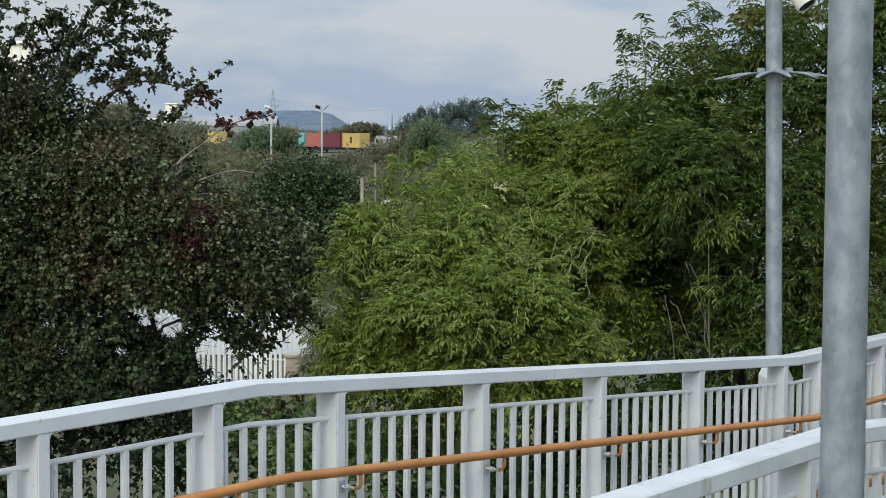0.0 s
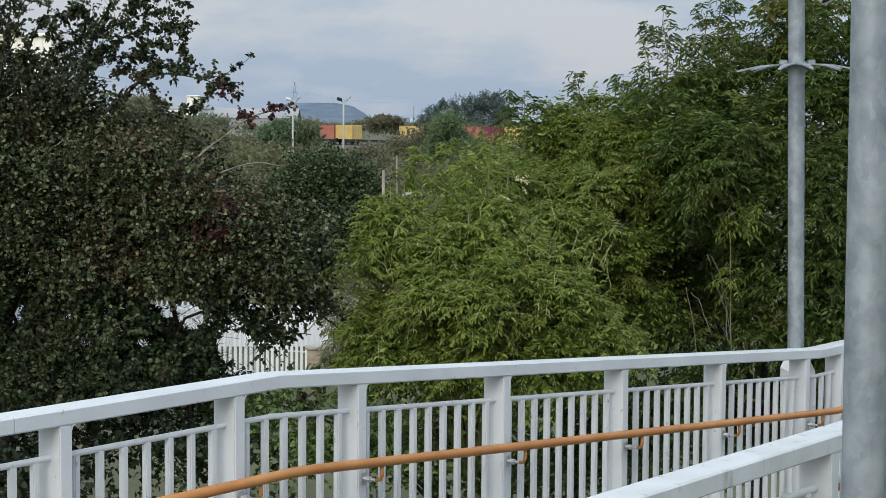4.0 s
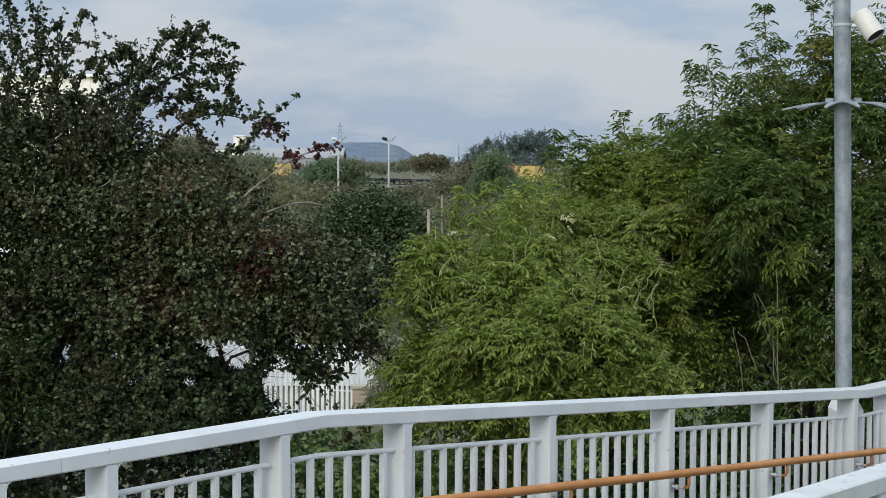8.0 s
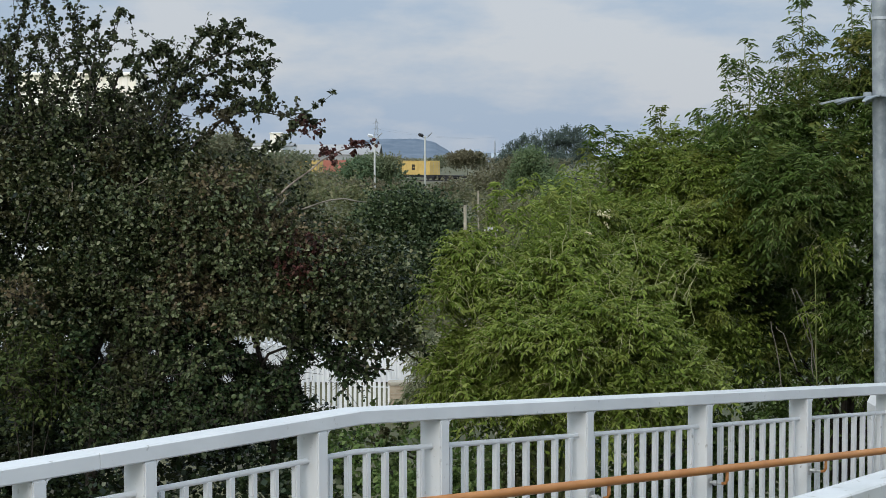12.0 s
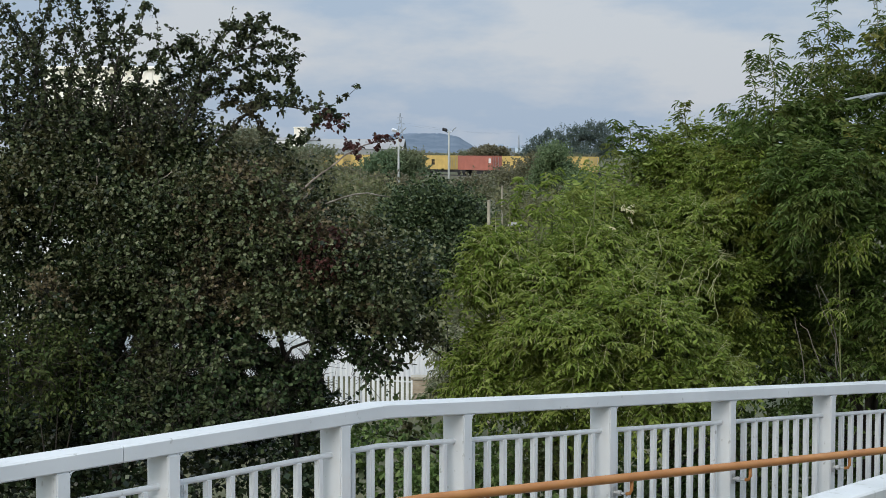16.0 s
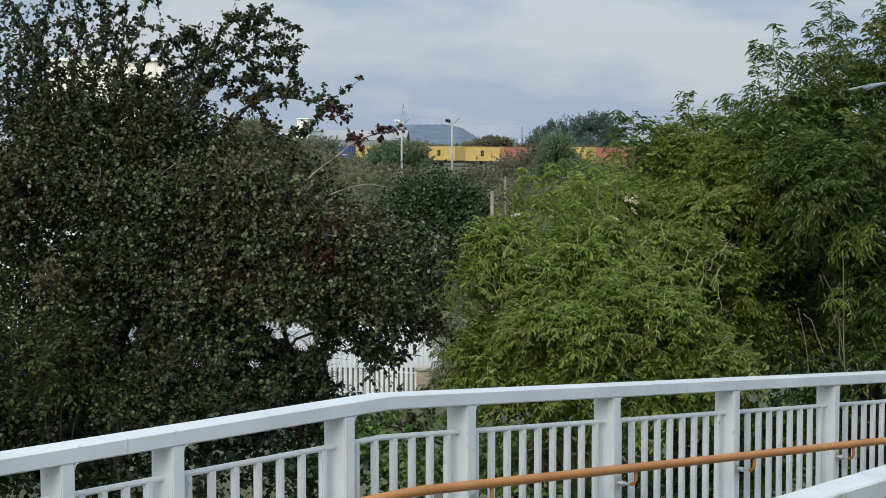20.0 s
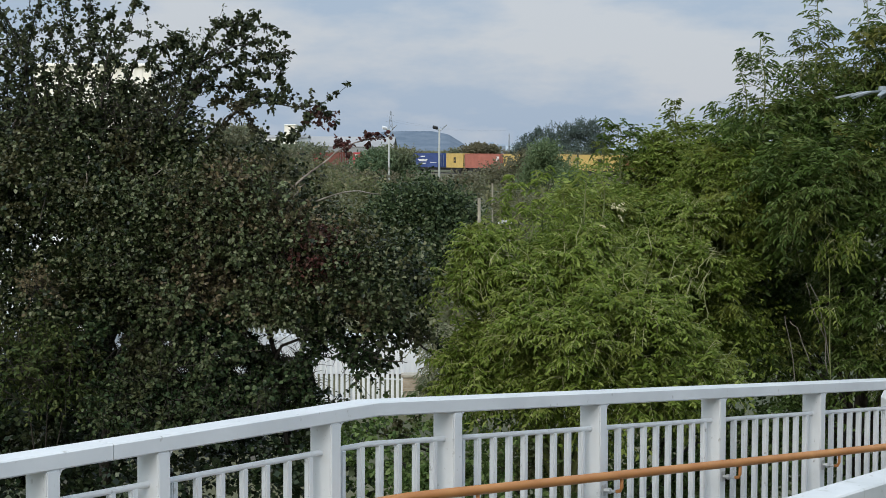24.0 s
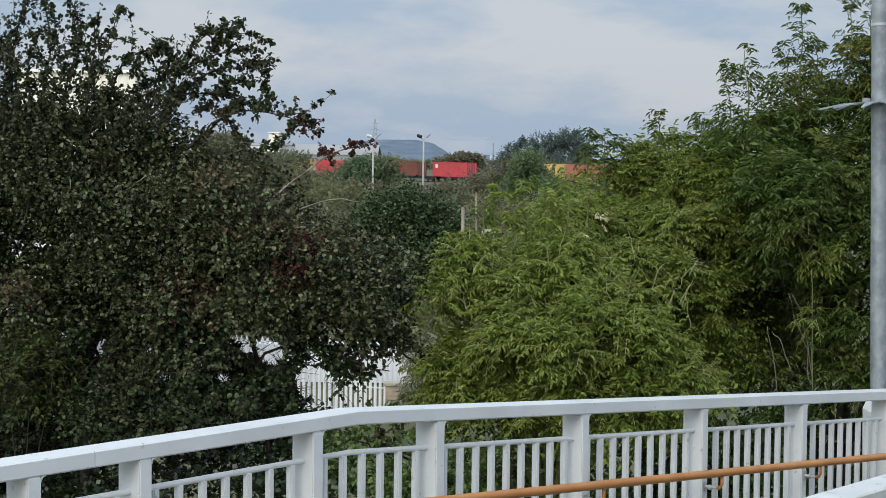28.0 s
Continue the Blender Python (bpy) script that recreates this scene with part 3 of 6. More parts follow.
def railing(a0, a1, posts, bays, face, start, top, deck, hand, hand_side, label, material, hand_span=None, lead=None):
    """A parapet from a0 to a1. posts: right edges. bays: balusters in each bay; the end ones stand close to the posts. face: the camera side of the posts."""
    rail = tagged(empty("parapet_railing", Matrix.Translation(on_ramp(a0, face, level(a0, start, deck)))), label, "railing", "ramp railings")
    inv = rail.matrix_world.inverted()
    made = []
    knots = sorted({a0, a1, *[k for k in (start - 0.1, start, start + 0.1, 4.95, 5.05) if a0 < k < a1]})
    made.append(sweep([(a, level(a, start, top)) for a in knots], rounded(face - 0.13, face, -0.066, 0.0, 0.006), "top_rail", material, rail))
    edges = sorted(posts)
    for a in edges:
        z1, z0 = level(a - 0.03, start, top) - 0.066, level(a - 0.03, start, deck)
        m = Matrix.Translation(on_ramp(a - 0.0325, face - 0.0675, (z0 + z1) / 2)) @ RAMP_TURN
        made.append(part("post", box_bm(0.065, 0.131, z1 - z0, 0.005, m), material, rail))
        m = Matrix.Translation(on_ramp(a - 0.0325, face - 0.0675, z0 + 0.008)) @ RAMP_TURN
        made.append(weld_corner(a, face, level(a + 0.01, start, top) - 0.066, material, rail))
        made.append(part("base_plate", box_bm(0.14, 0.2, 0.016, 0.003, m), material, rail))
    mid = face - 0.0655
    spans = ([lead] if lead else []) + edges
    for i, (a, b) in enumerate(zip(spans, spans[1:])):
        n = bays[i]
        ks = sorted({a - 0.03, b - 0.032, *[k for k in (start, 5.0) if a < k < b]})
        made.append(sweep([(k, level(k, start, top) - 0.197) for k in ks], round_section(mid, 0.0135), "mid_rail", material, rail))
        made.append(sweep([(k, level(k, start, deck) + 0.12) for k in ks], round_section(mid, 0.0135, 8), "bottom_rail", material, rail))
        for j in range(n):
            x = a + 0.068 + (b - 0.065 - a - 0.143) * j / (n - 1)
            z1, z0 = level(x, start, top) - 0.202, level(x, start, deck) + 0.12
            m = Matrix.Translation(on_ramp(x, mid, (z0 + z1) / 2)) @ RAMP_TURN
            made.append(part("baluster", box_bm(0.031, 0.031, z1 - z0, 0.005, m), material, rail))
    if hand_span:
        h0, h1 = hand_span
        axis = face + 0.105 * hand_side - (0.13 if hand_side < 0 else 0)
        ks = sorted({h0, h1, *[k for k in (start - 0.25, start - 0.1, start + 0.1, start + 0.25, 4.85, 5.0, 5.15) if h0 < k < h1]})
        bar = sweep([(k, level(k, start, hand)) for k in ks], round_section(axis, 0.0235, 16), "handrail", M_ORANGE, rail, "orange coated round handrail")
        bar.data.shade_smooth()
        made.append(bar)
        for a in edges:
            if h0 < a < h1 - 0.2:
                x, zh = a - 0.03, level(a, start, hand)
                wall = face if hand_side > 0 else face - 0.13
                loop = [on_ramp(x + 0.012, axis, zh - 0.02), on_ramp(x + 0.012, axis, zh - 0.068), on_ramp(x + 0.010, axis - 0.008 * hand_side, zh - 0.084), on_ramp(x + 0.006, axis - 0.030 * hand_side, zh - 0.090)]
                br = part("bracket", tube_bm(loop, 0.0095, 8), M_ORANGE, rail, "small orange handrail bracket", smooth=True)
                stub = [on_ramp(x + 0.006, axis - 0.028 * hand_side, zh - 0.090), on_ramp(x + 0.004, wall + 0.046 * hand_side, zh - 0.09), on_ramp(x + 0.003, wall + 0.044 * hand_side, zh - 0.09),
                        on_ramp(x + 0.002, wall + 0.022 * hand_side, zh - 0.09), on_ramp(x + 0.002, wall + 0.020 * hand_side, zh - 0.09), on_ramp(x, wall, zh - 0.09)]
                fix = part("fixing", tube_bm(stub, [0.008, 0.008, 0.0155, 0.0155, 0.010, 0.012], 6), M_STEEL, rail, "zinc bolt and nut")
                plate = part("fixing_plate", box_bm(0.034, 0.006, 0.06, 0.002, Matrix.Translation(on_ramp(x, wall + 0.0032 * hand_side, zh - 0.09)) @ RAMP_TURN), M_STEEL, rail, "small zinc fixing plate")
                made.append(plate)
                made += [br, fix]
    for o in made:
        o.matrix_parent_inverse = inv
    return rail


TOP, DECK, HAND = 6.456, 5.06, 6.033
FAR_POSTS = [-0.838, 0.0, 1.196, 2.392, 3.588, 4.80, 5.375, 6.50, 7.70, 8.90, 10.1]
railing(-2.113, 10.6, [-1.824] + FAR_POSTS, [4, 7, 6, 9, 9, 9, 9, 4, 9, 9, 9, 9], 0.0, -0.6, TOP, DECK, HAND, 1,
        "white painted steel ramp parapet with orange handrail", M_WHITE, (-2.05, 10.5), -2.366)
railing(-6.4, -2.117, [-6.1, -5.1, -4.1, -3.2, -2.366], [7, 7, 7, 6], 0.0, -0.6, TOP, DECK, HAND, 1,
        "white painted steel landing parapet beside the ramp", M_WHITE, (-6.3, -2.16))
railing(-4.6, 9.0, [-4.2, -3.0, -1.75, -0.48, 0.75, 1.95, 3.15, 4.35, 5.55, 6.75, 7.95], [9] * 10, 2.62, -0.12, 6.463, DECK, 6.175, -1,
        "weathered white steel parapet streaked with green algae", M_WHITE_WORN, (-4.4, 8.9))

bm = bmesh.new()
for a, b in ((-6.5, -0.55), (-0.55, 5.05), (5.05, 10.8)):
    vs = [bm.verts.new(on_ramp(x, o, level(x, -0.6, DECK - 0.01) + h)) for x in (a, b) for o in (-0.16, 2.66) for h in (0, -0.28)]
    for f in ((0, 4, 6, 2), (1, 3, 7, 5), (0, 1, 5, 4), (2, 6, 7, 3), (0, 2, 3, 1), (4, 5, 7, 6)):
        bm.faces.new([vs[i] for i in f])
tagged(part("ramp_floor", bm, M_DECK), "dark gritty surfaced ramp and landing slab", "ramp", kind="structure")
m = Matrix.Translation(on_ramp(-6.4, 5.2, 5.92)) @ RAMP_TURN
tagged(part("upper_landing_floor", box_bm(5.0, 2.2, 0.26, 0.01, m), M_DECK), "dark surfaced upper landing slab", "landing", kind="structure")
for a, o in ((-5.0, 0.4), (-5.0, 2.1), (1.5, 0.4), (1.5, 2.1), (7.5, 0.4), (7.5, 2.1)):
    z1 = level(a, -0.6, DECK) - 0.27
    tagged(part("ramp_column", box_bm(0.3, 0.3, z1 + 1.0, 0.02, Matrix.Translation(on_ramp(a, o, z1 / 2 - 0.5)) @ RAMP_TURN), M_CONC),
           "square concrete column under the ramp", "column", "ramp columns")
for a in (-8.2, -4.6):
    tagged(part("landing_column", box_bm(0.35, 0.35, 6.8, 0.02, Matrix.Translation(on_ramp(a, 5.2, 2.39)) @ RAMP_TURN), M_CONC),
           "square concrete column under the upper landing", "column", "landing columns")


# ---- lamp posts ----
def near_lamp_post():
    post = tagged(empty("lamp_post", pose(1.7226, 5.66, 0, 0, -0.18, 0)), "stout mottled galvanised steel lamp post beside the ramp", "lamp post")
    part("shaft", lathe_bm([(0.085, -0.6), (0.085, 3.0), (0.0725, 3.1), (0.0712, 6.0), (0.0695, 11.0), (0.068, 11.05)], 32), M_POLE, post, smooth=True)
    part("base_plate", box_bm(0.32, 0.32, 0.03, 0.004, pose(0, 0, 1.2)), M_GALV, post)
    return post


def far_lamp_post():
    post = tagged(empty("lamp_post", pose(3.416, 12.70, 0, 0, -1.1, 0)), "slim galvanised lamp post with spiked collar behind the parapet", "lamp post")
    part("shaft", lathe_bm([(0.0585, 0.0), (0.0585, 6.0), (0.0575, 8.4), (0.055, 11.5)], 24), M_POLE, post, smooth=True)
    collar = part("spiked_collar", lathe_bm([(0.062, 7.985), (0.075, 7.985), (0.075, 8.02), (0.062, 8.02)], 20), M_POLE, post, "grey anti-climb collar with flat spikes")
    for s in (-1, 1):
        part("clamp_lug", box_bm(0.05, 0.05, 0.045, 0.004, pose(0.10 * s, -0.02, 8.01)), M_POLE, collar)
    for k in range(12):
        an = 2 * math.pi * k / 12
        bm = bmesh.new()
        prof = [(0.07, 0.026, 8.0), (0.25, 0.032, 7.99), (0.43, 0.010, 7.955)]
        rows = [[bm.verts.new((r * math.cos(an) + s * w * -math.sin(an), r * math.sin(an) + s * w * math.cos(an), z + h)) for s in (-1, 1) for h in (0, 0.008)] for r, w, z in prof]
        for p, q in zip(rows, rows[1:]):
            for i, j in ((0, 1), (1, 3), (3, 2), (2, 0)):
                bm.faces.new((p[i], p[j], q[j], q[i]))
        bm.faces.new([rows[0][i] for i in (0, 1, 3, 2)])
        bm.faces.new([rows[2][i] for i in (0, 1, 3, 2)])
        part("spike", bm, M_POLE, collar)
    for z in (8.537,):
        part("band", lathe_bm([(0.0565, z), (0.064, z), (0.064, z + 0.02), (0.0565, z + 0.02)], 20), M_GALV_PALE, post)
    head = part("floodlight", lathe_bm([(0.02, -0.13), (0.07, -0.128), (0.080, -0.11), (0.080, 0.10), (0.075, 0.10), (0.073, 0.03), (0.02, 0.025)], 28), M_LAMP, post, "off-white cylindrical lamp head, open end down")
    head.matrix_basis = pose(0.172, -0.06, 8.53, 0, 142, -45) @ Matrix.Scale(0.9, 4)
    # dark disc added to imitate shade inside the casing
    part("lens", lathe_bm([(0.01, 0.080), (0.073, 0.080), (0.073, 0.086), (0.01, 0.086)], 24), M_DARK, head, "dark disc for the shade inside the open end")
    part("arm", tube_bm([(0.05, -0.01, 8.53), (0.10, -0.03, 8.54)], 0.014, 8), M_GALV_PALE, post)
    bm = bmesh.new()
    prof = [(-0.137, 4.4), (0.053, 4.4), (0.053, 5.86), (0.008, 5.95), (-0.092, 5.95), (-0.137, 5.86)]
    fr = [bm.verts.new((x, -0.33, z)) for x, z in prof]
    bk = [bm.verts.new((x, -0.10, z)) for x, z in prof]
    bm.faces.new(fr)
    bm.faces.new(bk[::-1])
    for i in range(6):
        bm.faces.new((fr[i], fr[(i + 1) % 6], bk[(i + 1) % 6], bk[i]))
    part("bracket_housing", bm, M_RUSTY, post, "white chamfered steel mounting housing with rust streaks")
    return post


M_POLE = mat("mottled_galvanised", (0.19, 0.222, 0.242), (0.33, 0.366, 0.39), 0.5, 11.0, metal=0.3, bump=0.04, grain=40.0, spread=(0.36, 0.68), detail=7.0)
spangled(M_POLE, 26.0, (0.17, 0.20, 0.22), (0.43, 0.465, 0.485), 0.20)
near_lamp_post()
far_lamp_post()


# ---- ground, one sheet out to the horizon ----
def ground_height(x, y):
    r = math.hypot(x, y)
    bank = 3.4 * math.exp(-((y - 9.0) / 9.0) ** 2) * math.exp(-((x - 2.5) / 14.0) ** 2)
    line = abs((x - 1.86) * 0.839 + (y - 372.0) * 0.545)  # distance from the railway
    emb = 1.9 * min(1.0, max(0.0, (75.0 - line) / 50.0)) if y > 60 else 0.0
    far = -1.5 * min(1.0, max(0.0, (r - 420.0) / 300.0))
    return bank + emb + far + 0.15 * noise.noise((x * 0.11, y * 0.11, 0.0)) * min(1.0, r / 20.0)


def build_ground():
    rad = [0.0] + [1.2 * 1.13 ** i for i in range(70)]
    rad = [r for r in rad if r < 4600] + [4700.0]
    n = 120
    verts, faces = [(0, 0, ground_height(0, 0))], []
    for r in rad[1:]:
        for k in range(n):
            x, y = r * math.sin(2 * math.pi * k / n), r * math.cos(2 * math.pi * k / n)
            verts.append((x, y, ground_height(x, y)))
    for k in range(n):
        faces.append((0, 1 + (k + 1) % n, 1 + k))
    for i in range(len(rad) - 2):
        for k in range(n):
            a, b = 1 + i * n + k, 1 + i * n + (k + 1) % n
            faces.append((a, b, b + n, a + n))
    ob = mesh_ob("ground", verts, faces, M_GROUND)
    ob.data.shade_smooth()
    return tagged(ob, "rough scrubby ground reaching to the horizon", "ground", kind="structure")


build_ground()


M_DEAD = mat("grey_dead_stem", (0.11, 0.10, 0.08), (0.22, 0.20, 0.165), 0.8, 12.0)
M_STRAW = mat("straw_stem", (0.28, 0.29, 0.13), (0.42, 0.41, 0.22), 0.7, 9.0)
# ---- planting: where each crown is full, as (centre, radii, weight) ----
# boughs of the hawthorn's open upper crown: (x, z) points, y, thickness, reach of the twigs, twigs a metre
HAW_LEADERS = [
    ([(-2.84, 7.44), (-2.98, 7.90), (-3.00, 8.24), (-2.94, 8.51), (-2.84, 8.82)], 13.50, 0.0140, 0.110, 82),
    ([(-2.68, 7.44), (-2.72, 7.98), (-2.68, 8.40), (-2.72, 8.79)], 13.40, 0.0140, 0.120, 82),
    ([(-2.61, 7.48), (-2.57, 8.07), (-2.51, 8.40), (-2.59, 8.82)], 13.50, 0.0130, 0.120, 78),
    ([(-2.45, 7.53), (-2.38, 8.06), (-2.34, 8.35), (-2.34, 8.56)], 13.30, 0.0120, 0.110, 62),
    ([(-3.16, 8.62), (-3.09, 8.49), (-2.98, 8.29), (-2.94, 8.10)], 13.30, 0.0060, 0.070, 22),
    ([(-2.36, 7.98), (-2.31, 8.19), (-2.25, 8.37), (-2.19, 8.54), (-2.15, 8.66)], 13.30, 0.0060, 0.060, 22),
    ([(-2.25, 8.30), (-2.16, 8.42), (-2.06, 8.40)], 13.20, 0.0030, 0.050, 24),
    ([(-2.19, 8.49), (-2.13, 8.61), (-2.07, 8.57)], 13.20, 0.0030, 0.030, 22),
]
HAW_SIDE = [
    ([(-2.89, 7.48), (-2.81, 7.86), (-2.82, 8.19), (-2.75, 8.47)], 13.30, 0.0100, 0.100, 62),
    ([(-2.32, 7.48), (-2.28, 7.86), (-2.41, 8.19), (-2.44, 8.46)], 13.40, 0.0100, 0.090, 58),
    ([(-3.18, 7.57), (-3.20, 8.06), (-3.13, 8.38), (-3.17, 8.60)], 13.40, 0.0100, 0.100, 62),
    ([(-2.73, 7.69), (-2.62, 7.98), (-2.56, 8.22), (-2.62, 8.43)], 13.25, 0.0080, 0.100, 62),
    ([(-3.07, 7.65), (-3.00, 7.94), (-3.06, 8.14), (-3.15, 8.23)], 13.30, 0.0080, 0.090, 58),
    ([(-2.41, 7.65), (-2.30, 7.92), (-2.22, 8.02), (-2.16, 8.00)], 13.30, 0.0070, 0.080, 58),
    ([(-2.93, 7.69), (-2.88, 7.98), (-2.93, 8.18), (-3.01, 8.33)], 13.25, 0.0070, 0.080, 58),
]
HAW_ARCH = [
    ([(-2.26, 7.82), (-2.18, 8.15), (-2.08, 8.29), (-1.91, 8.33), (-1.78, 8.35)], 13.30, 0.0100, 0.060, 60),
    ([(-1.93, 8.30), (-1.84, 8.38), (-1.78, 8.28), (-1.73, 8.22)], 13.20, 0.0060, 0.070, 95),
    ([(-2.09, 8.26), (-2.02, 8.25), (-2.05, 8.17)], 13.20, 0.0040, 0.050, 60),
    ([(-1.95, 7.49), (-1.81, 7.94), (-1.72, 8.23), (-1.58, 8.43), (-1.53, 8.52)], 13.30, 0.0160, 0.080, 50),
    ([(-1.54, 8.42), (-1.47, 8.49), (-1.36, 8.50)], 13.20, 0.0060, 0.055, 60),
    ([(-1.48, 8.33), (-1.36, 8.45), (-1.27, 8.53)], 13.20, 0.0070, 0.080, 85),
    ([(-1.30, 8.47), (-1.17, 8.45), (-1.06, 8.40)], 13.20, 0.0040, 0.045, 50),
    ([(-1.69, 8.20), (-1.48, 8.29), (-1.32, 8.34), (-1.20, 8.33)], 13.20, 0.0090, 0.080, 75),
]
HAW_BOUGH = [
    ([(-1.83, 7.90), (-1.58, 8.13), (-1.37, 8.22), (-1.16, 8.24)], 13.30, 0.0100, 0.090, 70),
    ([(-1.24, 8.24), (-1.11, 8.22), (-1.09, 8.10), (-1.06, 7.98)], 13.20, 0.0040, 0.045, 60),
    ([(-1.40, 8.06), (-1.28, 8.13), (-1.20, 8.11)], 13.20, 0.0060, 0.070, 80),
    ([(-1.11, 8.22), (-1.08, 8.27), (-1.03, 8.25)], 13.20, 0.0030, 0.040, 40),
    ([(-1.65, 7.61), (-1.49, 7.77), (-1.36, 7.87), (-1.16, 7.91), (-0.95, 7.87), (-0.70, 7.78)], 13.20, 0.0120, 0.050, 40),
    ([(-1.36, 7.87), (-1.25, 7.96), (-1.11, 7.92)], 13.20, 0.0060, 0.065, 85),
    ([(-0.99, 7.88), (-0.85, 7.89), (-0.75, 7.82)], 13.20, 0.0050, 0.050, 38),
    ([(-0.86, 7.84), (-0.78, 7.91), (-0.70, 7.97), (-0.60, 8.04)], 13.15, 0.0020, 0.018, 14),
]
HAW_DROOP = [
    ([(-1.36, 7.87), (-1.32, 7.77), (-1.24, 7.69), (-1.20, 7.63)], 13.20, 0.0060, 0.060, 60),
    ([(-0.87, 7.84), (-0.92, 7.74), (-1.01, 7.67), (-1.07, 7.64)], 13.20, 0.0050, 0.050, 55),
    ([(-1.83, 7.90), (-1.71, 8.02), (-1.46, 8.02), (-1.33, 8.00)], 13.35, 0.0100, 0.100, 80),
    ([(-2.01, 7.61), (-1.97, 7.94), (-1.88, 8.15), (-1.78, 8.17)], 13.40, 0.0100, 0.110, 75),
    ([(-2.18, 7.48), (-2.13, 7.86), (-2.03, 8.07), (-1.97, 8.11)], 13.45, 0.0100, 0.100, 70),
    ([(-3.12, 7.52), (-3.16, 7.86), (-3.09, 8.24), (-3.03, 8.40)], 13.50, 0.0100, 0.100, 60),
    ([(-1.62, 7.90), (-1.49, 7.95), (-1.37, 7.84)], 13.30, 0.0060, 0.060, 60),
]
# openings through the crowns, placed to fit the camera's view: x, z, half width, half height, flare
HAW_GAPS = [(-2.85, 6.88, 0.06, 0.04, 0), (-2.71, 6.90, 0.04, 0.04, 0), (-2.63, 6.20, 0.05, 0.03, 0), (-2.89, 7.08, 0.03, 0.03, 0), (-2.40, 7.13, 0.03, 0.05, 0), (-3.02, 7.23, 0.09, 0.06, 0), (-3.07, 7.01, 0.05, 0.07, 0),
            (-2.26, 6.17, 0.05, 0.09, 0), (-2.55, 6.27, 0.04, 0.03, 0), (-1.04, 6.16, 0.11, 0.12, 0), (-0.70, 5.94, 0.16, 0.12, 0), (-0.33, 5.90, 0.19, 0.12, 0), (-1.24, 6.27, 0.09, 0.04, 0), (-3.01, 7.23, 0.07, 0.05, 0), (-3.07, 7.01, 0.04, 0.06, 0),
            (-2.29, 7.74, 0.06, 0.04, 0), (-2.94, 7.75, 0.05, 0.03, 0), (-2.84, 7.72, 0.04, 0.03, 0), (-2.07, 8.10, 0.12, 0.08, 0), (-1.61, 7.83, 0.07, 0.06, 0), (-1.09, 7.77, 0.12, 0.07, 0),
            (-1.89, 6.17, 0.045, 0.024, 0.077), (-1.62, 6.21, 0.040, 0.026, 0.077), (-1.78, 5.98, 0.050, 0.030, 0.077), (-1.36, 5.98, 0.060, 0.035, 0.077), (-2.26, 6.18, 0.035, 0.050, 0.077), (-2.52, 6.28, 0.040, 0.030, 0.077), (-1.20, 6.19, 0.050, 0.040, 0.077), (-0.70, 5.95, 0.140, 0.110, 0.077), (-1.02, 6.17, 0.100, 0.080, 0.077),
            (-1.36, 7.67, 0.12, 0.08, 0.077), (-1.06, 7.66, 0.13, 0.07, 0.077), (-0.90, 7.61, 0.10, 0.06, 0.077)]
ASH_GAPS = [(2.97, 6.34, 0.20, 0.32, 0), (2.59, 6.40, 0.20, 0.15, 0), (2.80, 6.75, 0.14, 0.14, 0), (3.35, 7.2, 0.16, 0.16, 0), (3.3, 7.74, 0.25, 0.12, 0), (3.75, 7.55, 0.2, 0.2, 0), (3.6, 6.5, 0.15, 0.12, 0), (2.27, 6.81, 0.13, 0.08, 0), (3.05, 6.98, 0.12, 0.14, 0), (2.40, 6.11, 0.11, 0.07, 0)]
HAWTHORN_MID = [
    ((-3.16, 13.60, 7.76), (0.24, 0.60, 0.10), 1), ((-2.74, 13.60, 7.74), (0.24, 0.60, 0.08), 1),
    ((-2.32, 13.40, 7.82), (0.24, 0.60, 0.07), 1), ((-1.93, 13.30, 7.91), (0.11, 0.45, 0.06), 1.6),
    ((-2.19, 13.40, 7.61), (0.36, 0.50, 0.06), 1),
]
HAWTHORN_MID += [
    ((-1.86, 13.40, 7.71), (0.08, 0.40, 0.04), 1.5), ((-2.89, 13.50, 7.93), (0.11, 0.40, 0.04), 0.5),
]

HAWTHORN_BODY = [
    ((-3.21, 13.80, 7.18), (0.63, 1.00, 0.25), 1), ((-2.34, 13.50, 7.25), (0.62, 0.90, 0.15), 1),
    ((-1.61, 13.40, 7.25), (0.32, 0.70, 0.15), 1), ((-1.92, 13.50, 6.83), (0.74, 0.90, 0.36), 1),
    ((-1.06, 13.40, 6.92), (0.36, 0.60, 0.15), 1), ((-0.64, 13.20, 6.76), (0.31, 0.60, 0.23), 1),
    ((-0.30, 13.00, 6.61), (0.25, 0.50, 0.18), 1), ((-0.92, 13.20, 6.56), (0.52, 0.60, 0.11), 1),
    ((-2.71, 13.70, 6.52), (0.76, 0.90, 0.29), 1),
]
HAWTHORN_BODY += [
    ((-1.40, 13.40, 7.42), (0.33, 0.40, 0.11), 1), ((-1.02, 13.40, 7.22), (0.18, 0.30, 0.08), 1),
    ((-2.75, 13.50, 7.55), (0.45, 0.50, 0.12), 1), ((-2.00, 13.40, 7.52), (0.32, 0.50, 0.12), 1),
    ((-1.69, 13.40, 6.44), (0.28, 0.50, 0.06), 1), ((-0.39, 13.20, 6.25), (0.15, 0.30, 0.04), 1),
]

